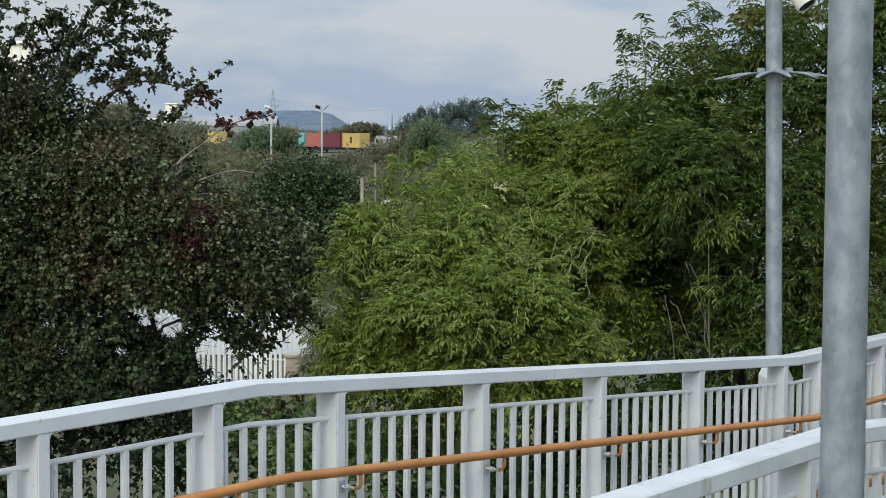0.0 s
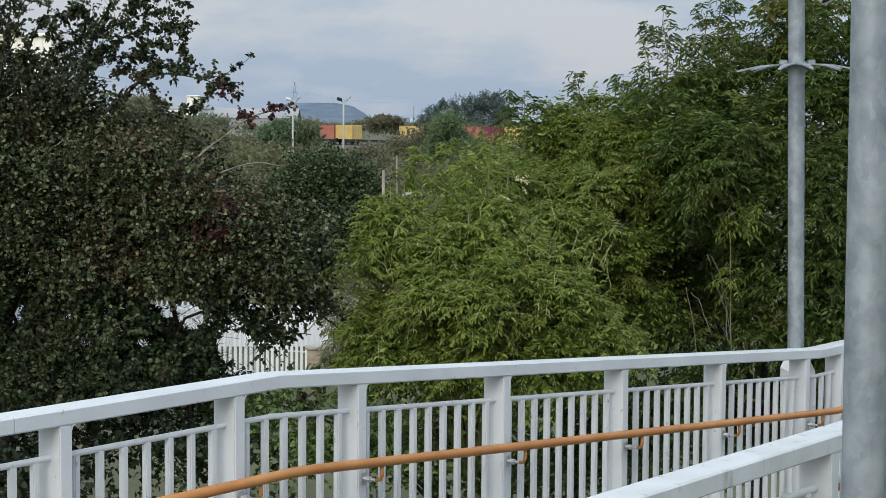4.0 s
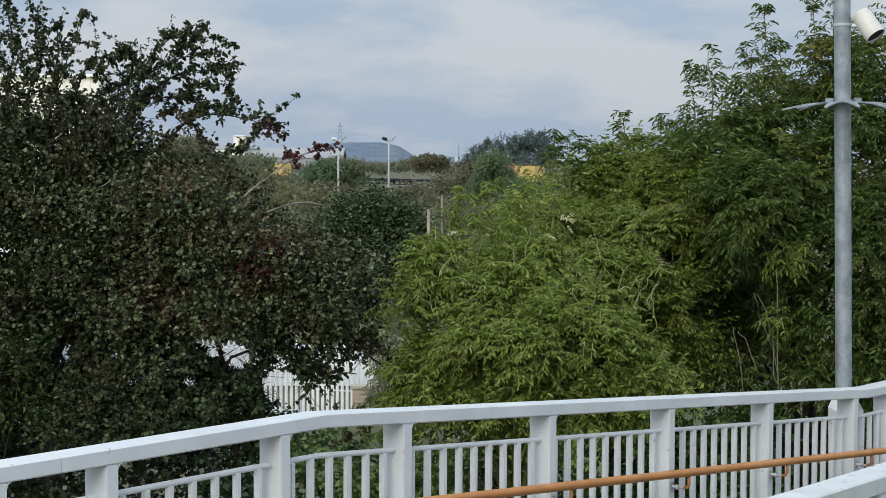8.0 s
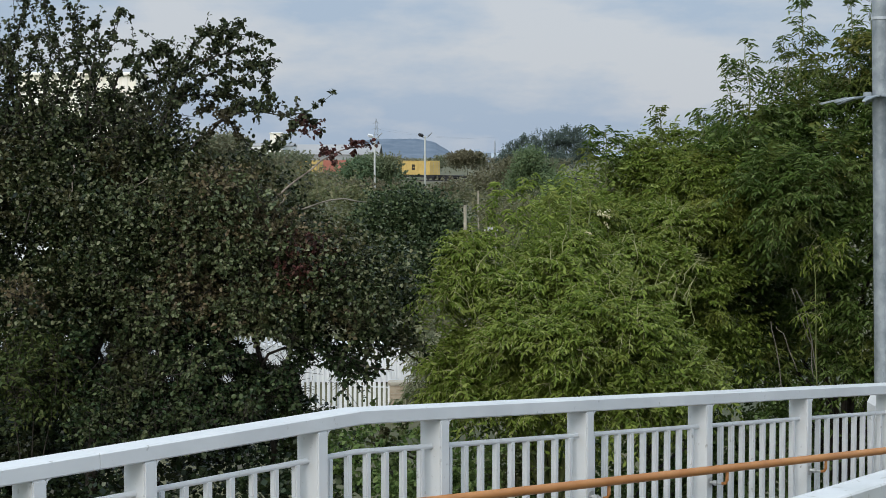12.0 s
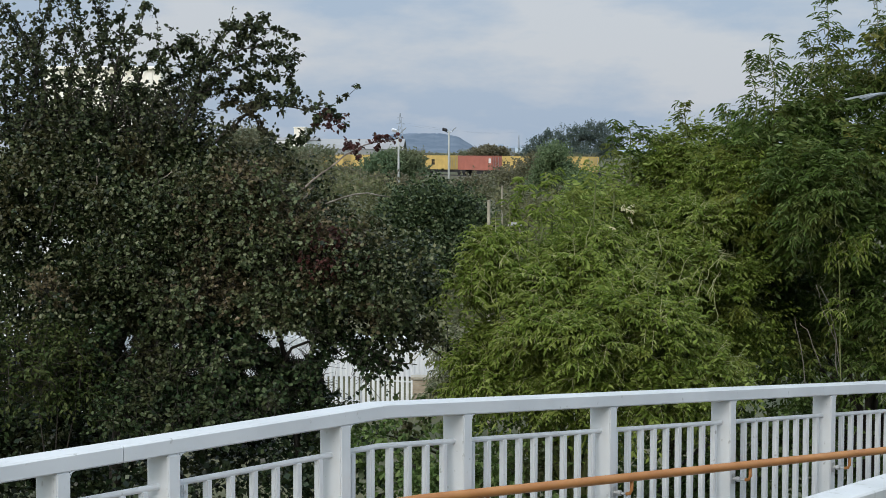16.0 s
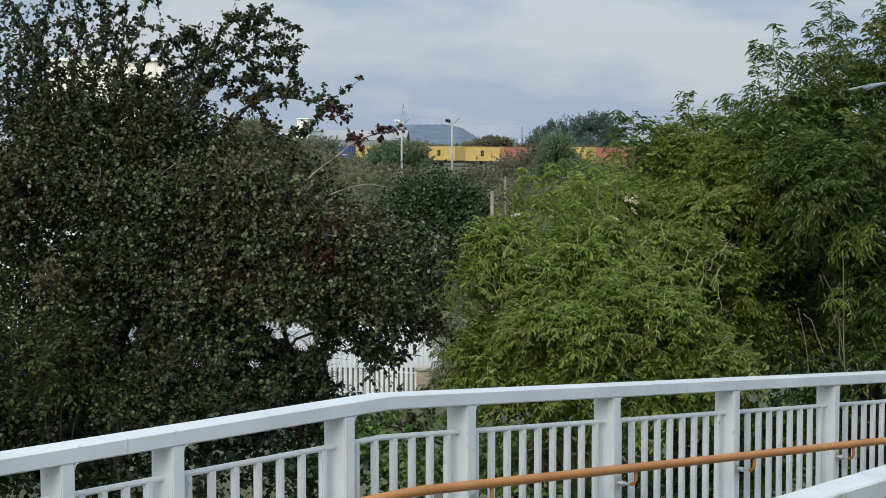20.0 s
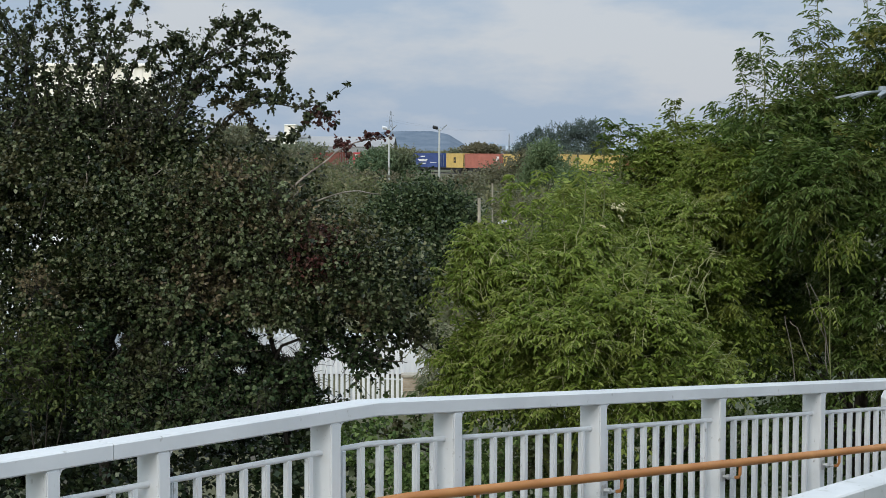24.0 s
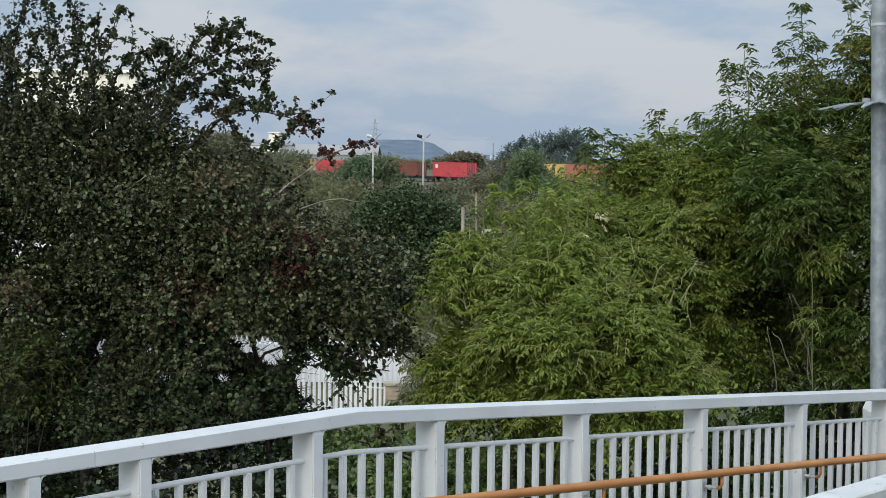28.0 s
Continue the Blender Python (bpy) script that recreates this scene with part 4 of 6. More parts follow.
HAWTHORN_LOW = [
    ((-0.75, 13.10, 6.22), (0.08, 0.20, 0.03), 1), ((-0.92, 13.10, 6.26), (0.06, 0.20, 0.02), 1),
    ((-1.59, 13.10, 6.20), (0.15, 0.20, 0.03), 0.6), ((-1.98, 13.10, 6.15), (0.07, 0.20, 0.03), 0.6),
    ((-1.40, 13.20, 5.96), (0.15, 0.25, 0.05), 1), ((-1.10, 13.30, 5.93), (0.09, 0.25, 0.04), 1),
    ((-1.75, 12.90, 5.98), (0.22, 0.30, 0.07), 1), ((-2.15, 12.90, 5.91), (0.26, 0.30, 0.08), 1),
    ((-1.46, 12.80, 5.79), (0.38, 0.30, 0.06), 1),
]
HAWTHORN_LOW += [
    ((-1.32, 13.00, 6.21), (0.07, 0.20, 0.09), 1), ((-0.88, 13.00, 6.23), (0.06, 0.20, 0.06), 1), ((-0.91, 13.00, 6.00), (0.06, 0.20, 0.06), 1), ((-0.53, 13.00, 6.00), (0.06, 0.20, 0.04), 1),
    ((-1.75, 13.10, 6.20), (0.30, 0.30, 0.12), 1), ((-2.30, 13.10, 6.15), (0.35, 0.30, 0.14), 1), ((-1.35, 13.00, 6.02), (0.14, 0.20, 0.10), 1),
    ((-1.02, 13.00, 5.92), (0.16, 0.20, 0.08), 1), ((-0.45, 13.00, 6.12), (0.20, 0.20, 0.05), 1),
    ((-1.96, 12.70, 5.72), (0.38, 0.30, 0.07), 1), ((-0.94, 13.40, 5.77), (0.19, 0.25, 0.02), 1),
    ((-0.51, 13.10, 6.15), (0.10, 0.20, 0.02), 1),
]

# hanging sprays before the fence
HAW_STRAY = [
    ((-0.80, 12.95, 5.97), (0.05, 0.10, 0.03), 0.6), ((-0.48, 12.95, 6.00), (0.06, 0.10, 0.03), 0.8), ((-0.52, 12.95, 5.85), (0.04, 0.08, 0.04), 0.8),
    ((-0.32, 12.95, 6.05), (0.12, 0.10, 0.03), 1), ((-0.36, 12.95, 6.21), (0.16, 0.12, 0.02), 1.2), ((-0.10, 12.95, 6.23), (0.14, 0.12, 0.025), 1.5),
    ((-0.66, 12.95, 6.10), (0.05, 0.08, 0.04), 1), ((-0.22, 12.95, 6.12), (0.05, 0.08, 0.03), 1), ((0.08, 12.95, 6.20), (0.06, 0.08, 0.03), 1),
]

WILLOW = [
    ((0.17, 19.00, 5.21), (0.13, 0.40, 0.25), 1), ((0.07, 19.00, 5.00), (0.11, 0.30, 0.13), 1), ((0.10, 19.00, 5.58), (0.16, 0.30, 0.10), 1.5),
]

ELDER = [
    ((-2.92, 12.90, 6.02), (0.44, 0.30, 0.18), 1), ((-2.58, 13.00, 5.96), (0.28, 0.30, 0.12), 1),
    ((-2.76, 13.10, 6.15), (0.20, 0.25, 0.12), 1),
]

UNDERGROWTH = [
    ((-3.30, 14.60, 5.53), (0.87, 0.60, 0.55), 1), ((-2.47, 14.80, 5.55), (0.88, 0.60, 0.51), 1),
    ((-1.80, 15.00, 5.36), (0.61, 0.50, 0.28), 1), ((-1.28, 15.50, 5.26), (0.58, 0.50, 0.22), 1),
    ((-3.08, 14.00, 4.74), (1.31, 0.60, 0.57), 1), ((-1.30, 13.20, 5.32), (0.45, 0.40, 0.25), 1),
    ((-1.84, 13.00, 5.15), (0.73, 0.40, 0.28), 1), ((-0.88, 12.60, 5.23), (0.28, 0.35, 0.20), 1),
    ((-4.72, 14.60, 6.45), (0.91, 0.70, 1.82), 1),
]
UNDERGROWTH += [
    ((-4.49, 14.60, 8.27), (0.82, 0.70, 1.14), 1), ((-3.70, 15.60, 5.30), (0.80, 0.40, 0.58), 2.5), ((-2.75, 15.60, 5.00), (0.60, 0.40, 0.62), 1.5),
    ((-3.20, 14.60, 5.10), (0.85, 0.40, 0.32), 2.5), ((-3.75, 15.40, 6.25), (0.55, 0.35, 0.60), 1.2),
]

ASH_LOW = [
    ((0.18, 13.00, 6.55), (0.03, 0.15, 0.02), 2), ((0.30, 13.10, 6.69), (0.04, 0.20, 0.03), 2),
    ((1.30, 14.60, 7.06), (0.21, 0.40, 0.10), 1), ((1.76, 14.20, 6.70), (0.29, 0.40, 0.14), 1),
    ((2.13, 14.60, 6.95), (0.16, 0.40, 0.12), 0.6), ((0.42, 13.20, 6.80), (0.07, 0.30, 0.07), 1),
    ((0.38, 12.80, 6.23), (0.07, 0.30, 0.11), 1), ((0.35, 13.20, 6.64), (0.06, 0.30, 0.04), 1),
    ((0.64, 12.80, 6.31), (0.13, 0.50, 0.18), 1), ((0.32, 12.95, 6.02), (0.11, 0.25, 0.18), 1.6),
]
ASH_LOW += [
    ((0.67, 12.90, 5.96), (0.09, 0.40, 0.08), 1), ((0.89, 12.60, 6.21), (0.31, 0.50, 0.17), 1),
    ((1.38, 12.80, 6.35), (0.36, 0.50, 0.24), 1), ((1.24, 12.60, 5.90), (0.51, 0.40, 0.10), 1),
    ((0.83, 13.20, 6.64), (0.19, 0.50, 0.13), 1), ((1.05, 13.60, 6.82), (0.27, 0.60, 0.15), 1),
    ((0.55, 13.40, 6.56), (0.07, 0.40, 0.08), 1), ((0.89, 13.20, 5.65), (0.21, 0.40, 0.11), 1),
    ((1.66, 12.80, 6.03), (0.32, 0.40, 0.16), 1),
]

ASH_MID = [
    ((2.13, 15.80, 7.56), (0.11, 0.40, 0.07), 1), ((2.33, 15.60, 7.67), (0.09, 0.40, 0.06), 1),
    ((1.59, 12.50, 6.14), (0.16, 0.30, 0.09), 0.6), ((1.16, 12.50, 6.53), (0.14, 0.25, 0.09), 0.6),
    ((1.07, 15.20, 6.71), (0.25, 0.70, 0.13), 1), ((1.54, 15.60, 6.90), (0.34, 0.70, 0.17), 1),
    ((2.00, 15.80, 7.23), (0.24, 0.70, 0.16), 1), ((1.72, 15.00, 6.70), (0.50, 0.70, 0.32), 1),
    ((2.48, 15.40, 7.13), (0.43, 0.80, 0.38), 1),
]
ASH_MID += [
    ((2.19, 14.60, 6.31), (0.30, 0.60, 0.35), 1), ((2.35, 16.00, 7.54), (0.14, 0.50, 0.08), 1),
    ((1.82, 15.80, 7.38), (0.12, 0.40, 0.06), 1), ((1.99, 15.90, 7.53), (0.11, 0.40, 0.07), 1),
]

ASH_TALL = [
    ((3.04, 15.80, 5.76), (0.44, 0.40, 0.16), 1), ((3.04, 14.60, 7.18), (0.39, 0.60, 0.39), 1),
    ((4.07, 15.20, 7.68), (0.37, 0.70, 0.47), 1), ((3.77, 14.80, 6.80), (0.54, 0.70, 0.73), 1),
    ((4.95, 15.60, 7.44), (0.48, 0.80, 1.21), 1), ((3.13, 14.40, 5.79), (0.43, 0.40, 0.10), 1),
    ((3.59, 14.60, 6.35), (0.16, 0.50, 0.21), 1), ((3.38, 17.00, 6.15), (0.54, 0.50, 0.54), 1),
    ((4.27, 14.60, 5.99), (0.53, 0.50, 0.44), 1),
]
ASH_TALL += [
    ((2.95, 16.20, 6.45), (0.50, 0.40, 0.50), 1), ((2.55, 16.00, 6.40), (0.35, 0.30, 0.35), 1),
    ((3.31, 15.00, 7.59), (0.32, 0.50, 0.13), 1),
]

ASH_TOP = [
    ((2.57, 14.80, 7.59), (0.09, 0.40, 0.09), 1), ((2.54, 14.90, 7.89), (0.07, 0.35, 0.08), 0.8),
    ((2.83, 14.80, 7.86), (0.10, 0.45, 0.12), 1), ((3.15, 15.00, 7.94), (0.15, 0.50, 0.13), 1.4),
    ((3.17, 15.00, 8.31), (0.09, 0.40, 0.08), 0.8), ((3.61, 15.20, 8.16), (0.12, 0.50, 0.16), 1.6),
    ((4.07, 15.20, 8.42), (0.23, 0.50, 0.18), 1.8), ((4.70, 15.40, 8.55), (0.23, 0.50, 0.38), 1.8),
    ((2.80, 14.90, 8.19), (0.05, 0.30, 0.06), 0.8),
]

IVY_BANK = [
    ((-0.39, 13.40, 5.51), (0.40, 0.30, 0.12), 1), ((-0.65, 13.50, 5.52), (0.25, 0.30, 0.12), 1),
    ((2.58, 14.40, 5.45), (0.77, 0.40, 0.32), 1), ((-0.25, 12.40, 5.42), (0.35, 0.40, 0.27), 1),
    ((0.30, 12.60, 5.34), (0.55, 0.40, 0.30), 1), ((1.00, 13.60, 5.04), (0.68, 0.40, 0.38), 1),
    ((2.13, 14.60, 4.94), (1.19, 0.50, 0.50), 1), ((3.78, 15.80, 5.02), (1.09, 0.50, 0.54), 1),
    ((5.14, 16.20, 5.00), (1.01, 0.50, 0.71), 1),
]

EVERGREEN = [
    ((-0.02, 46.00, 5.86), (0.80, 1.80, 0.62), 1), ((0.52, 46.00, 5.45), (0.42, 1.20, 0.60), 1), ((-0.60, 46.00, 5.62), (0.55, 1.20, 0.45), 1),
    ((-0.80, 46.00, 5.20), (0.60, 1.50, 0.62), 1), ((0.08, 45.00, 4.75), (0.68, 1.50, 0.54), 1),
]

MIDDLE_SCRUB = [
    ((-3.60, 68.00, 1.40), (4.00, 1.50, 1.30), 0.6), ((2.20, 68.00, 1.40), (3.40, 1.50, 1.30), 0.6),
    ((-2.70, 60.00, 5.86), (1.39, 2.00, 0.64), 1), ((-4.48, 64.00, 5.94), (1.30, 2.00, 0.90), 1),
    ((2.12, 50.00, 5.21), (0.79, 2.00, 0.40), 1), ((2.24, 56.00, 5.76), (0.40, 1.50, 0.30), 1),
    ((1.07, 40.00, 4.81), (0.45, 1.50, 0.33), 1), ((3.55, 58.00, 5.19), (1.33, 2.00, 0.79), 1),
    ((-0.52, 38.00, 4.12), (0.65, 1.40, 0.41), 1), ((0.60, 34.00, 4.70), (0.19, 1.00, 0.34), 1),
]

FAR_SCRUB = [
    ((7.78, 190.00, 4.93), (1.42, 4.00, 0.94), 1), ((6.24, 192.00, 4.42), (1.56, 4.00, 0.72), 1),
    ((9.48, 185.00, 5.35), (1.37, 5.00, 1.48), 1), ((4.66, 196.00, 3.86), (1.85, 5.00, 0.44), 1),
    ((3.50, 200.00, 3.29), (2.52, 5.00, 0.53), 1), ((12.71, 180.00, 2.48), (2.77, 6.00, 1.09), 1),
    ((-12.08, 210.00, 4.12), (2.68, 6.00, 1.24), 1), ((-6.50, 200.00, 3.54), (3.15, 6.00, 0.65), 1),
    ((-0.58, 205.00, 3.44), (2.60, 5.00, 0.35), 1),
]
FAR_SCRUB += [
    ((5.44, 150.00, 3.71), (2.21, 6.00, 0.53), 1), ((-15.63, 205.00, 4.85), (3.24, 6.00, 1.45), 1),
    ((-21.50, 200.00, 4.91), (4.40, 6.00, 1.40), 1), ((-31.01, 205.00, 4.20), (7.09, 6.00, 1.64), 1),
    ((-43.82, 205.00, 4.20), (9.01, 6.00, 1.64), 1), ((20.59, 180.00, 2.93), (6.15, 6.00, 2.21), 1),
    ((31.84, 180.00, 2.93), (8.40, 6.00, 2.77), 1),
]

TREE_BY_LINE = [
    ((-6.90, 235.00, 5.47), (1.90, 5.00, 1.16), 1), ((-3.61, 236.00, 5.68), (1.32, 4.00, 1.02), 1),
    ((-8.74, 235.00, 4.74), (1.31, 4.00, 0.72), 1), ((-4.70, 235.00, 4.44), (2.93, 5.00, 0.72), 1),
    ((-5.58, 235.00, 6.06), (1.31, 4.00, 0.58), 1),
]

FAR_HEDGE = [
    ((-6.51, 425.00, 5.34), (4.18, 6.00, 0.99), 1), ((-0.53, 425.00, 5.08), (4.18, 6.00, 0.60), 1),
    ((5.45, 425.00, 5.61), (2.85, 6.00, 0.99), 1), ((11.42, 425.00, 5.34), (4.18, 6.00, 0.73), 1),
    ((17.85, 420.00, 5.11), (4.65, 6.00, 0.71), 1), ((23.47, 415.00, 5.65), (3.29, 6.00, 0.96), 1),
    ((-12.63, 430.00, 4.78), (4.78, 6.00, 0.48), 1), ((-19.35, 430.00, 4.78), (4.78, 6.00, 0.36), 1),
    ((30.24, 410.00, 4.91), (7.09, 6.00, 0.68), 1),
]

GREEN_BY_LINE = [
    ((10.68, 170.00, 6.80), (0.43, 2.00, 0.78), 1), ((9.99, 170.00, 5.32), (0.48, 2.00, 0.48), 1),
    ((11.47, 170.00, 5.58), (0.48, 2.00, 0.38), 1), ((12.13, 168.00, 4.82), (0.66, 2.00, 0.33), 1),
    ((9.62, 170.00, 4.36), (0.48, 2.00, 0.29), 1), ((13.28, 166.00, 4.33), (0.96, 2.00, 0.33), 1),
]

CONIFERS = [
    ((22.57, 420.00, 8.78), (0.98, 3.00, 0.98), 1), ((24.68, 420.00, 9.96), (0.58, 3.00, 1.37), 1),
    ((28.35, 420.00, 9.83), (1.76, 4.00, 2.02), 1), ((31.24, 420.00, 10.22), (1.37, 4.00, 2.29), 1),
    ((34.26, 420.00, 10.49), (1.63, 4.00, 2.55), 1), ((37.27, 420.00, 10.09), (1.63, 4.00, 2.81), 1),
    ((20.64, 418.00, 6.95), (2.01, 4.00, 0.97), 1), ((28.21, 418.00, 6.69), (7.24, 5.00, 1.23), 1),
    ((38.66, 418.00, 7.99), (2.53, 4.00, 2.27), 1),
]
CONIFERS += [
    ((33.28, 416.00, 6.17), (7.20, 5.00, 0.96), 1),
]

BROWN_TREE = [
    ((11.27, 410.00, 6.70), (2.73, 6.00, 0.55), 1), ((14.35, 410.00, 6.45), (0.94, 4.00, 0.35), 1),
    ((8.46, 410.00, 6.32), (0.94, 4.00, 0.35), 1),
]

LEFT_FAR_TREE = [
    ((-25.05, 240.00, 8.72), (2.77, 6.00, 1.05), 1), ((-27.30, 240.00, 7.75), (1.65, 5.00, 0.75), 1),
    ((-21.30, 240.00, 6.47), (3.90, 6.00, 0.75), 1), ((-16.66, 238.00, 6.48), (3.12, 6.00, 0.59), 1),
]


def shrub(name, label, category, blobs, sprigs, per, leaf, material, seed, bark=None, foot=None, group="", stout=1.0, limbs=None, trunk=True, **more):
    """A tree or bush: foot, trunk and limbs to its clumps, and leafy sprigs."""
    bark = bark or M_BARK
    foot = foot or (blobs[0][0][0], blobs[0][0][1])
    z = ground_height(*foot) - 0.1
    tree = tagged(empty(name, pose(foot[0], foot[1], z)), label, category, group)
    inv = tree.matrix_world.inverted()
    cs = [Vector(b[0]) for b in blobs]
    mid = sum(cs, Vector()) / len(cs)
    size = max(c.z for c in cs) - z
    fork = Vector((foot[0], foot[1], z)).lerp(mid, 0.6)
    r = (0.009 * size + 0.008) * stout
    if trunk:
        limb(tree, [(foot[0], foot[1], z), fork], r * 1.3, r, bark, "trunk", seed=seed)
    for i, c in enumerate(cs[:limbs] if trunk else []):
        via = fork.lerp(c, 0.5) + Vector((0, 0.1, 0.12 * (c - fork).length))
        limb(tree, [fork, via, c], r * 0.6, r * 0.15, bark, seed=seed + i)
    foliage(tree, blobs, sprigs, per, leaf, material, bark, seed, **more)
    for o in tree.children:
        o.matrix_parent_inverse = inv
    return tree


def grow(tree, fn):
    """Adds more parts, built in world space, to a tree."""
    had = set(tree.children)
    fn(tree)
    for o in tree.children:
        if o not in had:
            o.matrix_parent_inverse = tree.matrix_world.inverted()


ASH = dict(plain=True, twig=0, reach=0.27, droop=0.35, shell=0.4, pinnate=True, bough=0.15, each=36, group="ash trees beyond the ramp")
HAWS = dict(droop=0.1, shell=0.1, broad=True)
haw = shrub("hawthorn_tree", "dark hawthorn tree with browning leaves and red berries", "tree", HAWTHORN_BODY, 11500, 10, (0.033, 0.026), L_HAW, 11,
            foot=(-2.45, 13.8), reach=0.22, droop=0.1, shell=0.2, bough=0.13, each=16, stout=0.55, limbs=2, broad=True, twig=0, gaps=HAW_GAPS)


def haw_top(tree):
    foliage(tree, HAWTHORN_MID, 800, 10, (0.030, 0.024), L_HAW_TOP, M_BARK, 15, reach=0.17, bough=0.11, each=8, name="middle_crown", twig=0.003, gaps=HAW_GAPS, **HAWS)
    for i, group in enumerate((HAW_LEADERS, HAW_SIDE, HAW_ARCH, HAW_BOUGH, HAW_DROOP)):
        leafy_boughs(tree, group, 0.030, L_HAW_TOP, M_BARK, 300 + 20 * i, "upper_crown")
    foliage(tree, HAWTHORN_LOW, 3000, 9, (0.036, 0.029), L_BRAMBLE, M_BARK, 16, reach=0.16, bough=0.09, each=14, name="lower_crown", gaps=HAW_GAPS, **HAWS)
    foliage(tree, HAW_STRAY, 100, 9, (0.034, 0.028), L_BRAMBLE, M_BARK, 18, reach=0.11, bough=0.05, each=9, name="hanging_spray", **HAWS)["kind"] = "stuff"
    # dark limbs low in the crown, before the fence
    for i, p in enumerate(([(-1.02, 13.25, 5.25), (-1.12, 13.15, 6.05), (-1.3, 13.15, 6.55)], [(-1.02, 13.2, 5.3), (-1.12, 13.05, 6.06), (-0.85, 13.0, 6.2), (-0.7, 13.0, 6.1)], [(-0.86, 13.0, 6.18), (-0.85, 12.98, 6.45), (-0.9, 13.0, 6.8)],
                           [(-2.45, 13.6, 5.0), (-2.42, 13.45, 6.0), (-2.6, 13.4, 6.8)], [(-2.42, 13.45, 6.0), (-2.1, 13.2, 6.6), (-1.7, 13.1, 6.95), (-1.3, 12.95, 7.0)],
                           [(-0.30, 13.0, 6.45), (-0.09, 13.0, 6.19), (0.02, 13.0, 6.10), (0.10, 13.0, 6.02)], [(-0.40, 12.9, 6.09), (-0.28, 12.9, 6.06), (-0.16, 12.9, 6.05)])):
        limb(tree, p, (0.030, 0.016, 0.014, 0.05, 0.02, 0.009, 0.006)[i], (0.014, 0.006, 0.006, 0.03, 0.006, 0.004, 0.003)[i], M_BARK, seed=340 + i)
    for i, p in enumerate(([(-1.12, 13.0, 7.14), (-0.92, 12.95, 7.36), (-0.73, 12.9, 7.50), (-0.54, 12.9, 7.62), (-0.34, 12.9, 7.66)], [(-0.82, 12.95, 7.20), (-0.60, 12.9, 7.27), (-0.36, 12.9, 7.255)], [(-0.99, 12.95, 7.20), (-0.93, 12.95, 7.30), (-0.90, 12.95, 7.33)])):
        limb(tree, p, (0.0088, 0.0075, 0.005)[i], 0.004, (M_PALE_BARK, M_DEAD, M_PALE_BARK)[i], "bare_branch", seed=320 + i)
    # short bare lengths of twig that show before the leaves
    for i, p in enumerate(([(-2.28, 12.75, 6.73), (-2.12, 12.75, 6.80), (-1.92, 12.75, 6.82)],
                           [(-2.42, 12.85, 7.52), (-2.43, 12.85, 7.39), (-2.45, 12.85, 7.26)],
                           [(-2.03, 12.80, 7.32), (-1.96, 12.80, 7.38), (-1.88, 12.80, 7.45)],
                           [(-1.57, 12.72, 6.93), (-1.49, 12.72, 6.93), (-1.43, 12.72, 6.93)],
                           [(-1.88, 12.75, 6.63), (-1.78, 12.75, 6.61), (-1.70, 12.75, 6.59)],
                           [(-2.78, 12.90, 7.04), (-2.73, 12.90, 7.25), (-2.70, 12.90, 7.37)])):
        limb(tree, p, 0.0055, 0.0030, M_PALE_BARK if i < 5 else M_BARK, "bare_branch", seed=330 + i, sides=6)
    reds = [((-0.40, 12.9, 7.655), (0.085, 0.04, 0.025), 1), ((-0.62, 12.9, 7.595), (0.07, 0.05, 0.04), 1), ((-0.80, 13.15, 7.80), (0.12, 0.06, 0.05), 0.25)]
    for i, (x, z, w, h, many) in enumerate(((-1.55, 7.10, 0.36, 0.24, 230), (-1.70, 6.60, 0.32, 0.20, 170), (-1.05, 7.02, 0.26, 0.18, 150), (-1.35, 7.36, 0.30, 0.08, 90), (-0.98, 6.62, 0.22, 0.12, 90), (-0.75, 6.84, 0.30, 0.22, 130), (-2.77, 6.58, 0.14, 0.07, 36), (-1.30, 6.50, 0.26, 0.14, 90), (-0.45, 6.50, 0.18, 0.12, 50))):
        foliage(tree, [((x, 12.85, z), (w, 0.14, h), 1)], many, 9, (0.032, 0.026), L_HAW_RED, M_BARK, 180 + i, reach=0.13, name="brown_leaf_spray", gaps=HAW_GAPS, **HAWS)["kind"] = "stuff"
    # sprays in the brighter leaf colour, set where the crown catches light
    for i, (x, z, w, h, many) in enumerate(((-0.55, 6.62, 0.34, 0.16, 200), (-1.15, 6.52, 0.30, 0.13, 170), (-1.15, 6.88, 0.36, 0.20, 170), (-0.32, 6.46, 0.16, 0.12, 60), (-1.35, 7.25, 0.34, 0.14, 110), (-0.95, 6.30, 0.14, 0.06, 30),
                                            (-1.85, 6.50, 0.30, 0.18, 130), (-1.60, 6.95, 0.30, 0.22, 150), (-1.95, 7.25, 0.24, 0.18, 90), (-2.15, 6.80, 0.24, 0.20, 90), (-1.60, 6.10, 0.30, 0.12, 80), (-1.80, 5.80, 0.35, 0.10, 80))):
        foliage(tree, [((x, 12.78, z), (w, 0.14, h), 1)], many, 9, (0.032, 0.026), L_HAW_LIT, M_BARK, 190 + i, reach=0.13, name="young_leaf_spray", gaps=HAW_GAPS, **HAWS)["kind"] = "stuff"
    foliage(tree, [((-0.78, 12.72, 6.88), (0.22, 0.10, 0.15), 1)], 60, 8, (0.030, 0.025), L_MAROON, M_BARK, 197, reach=0.12, name="red_leaf_spray", **HAWS)["kind"] = "stuff"
    tagged(foliage(tree, reds, 40, 6, (0.032, 0.028), L_MAROON, M_BARK, 13, reach=0.05, name="red_leaf_spray", twig=0.002, **HAWS), kind="stuff")


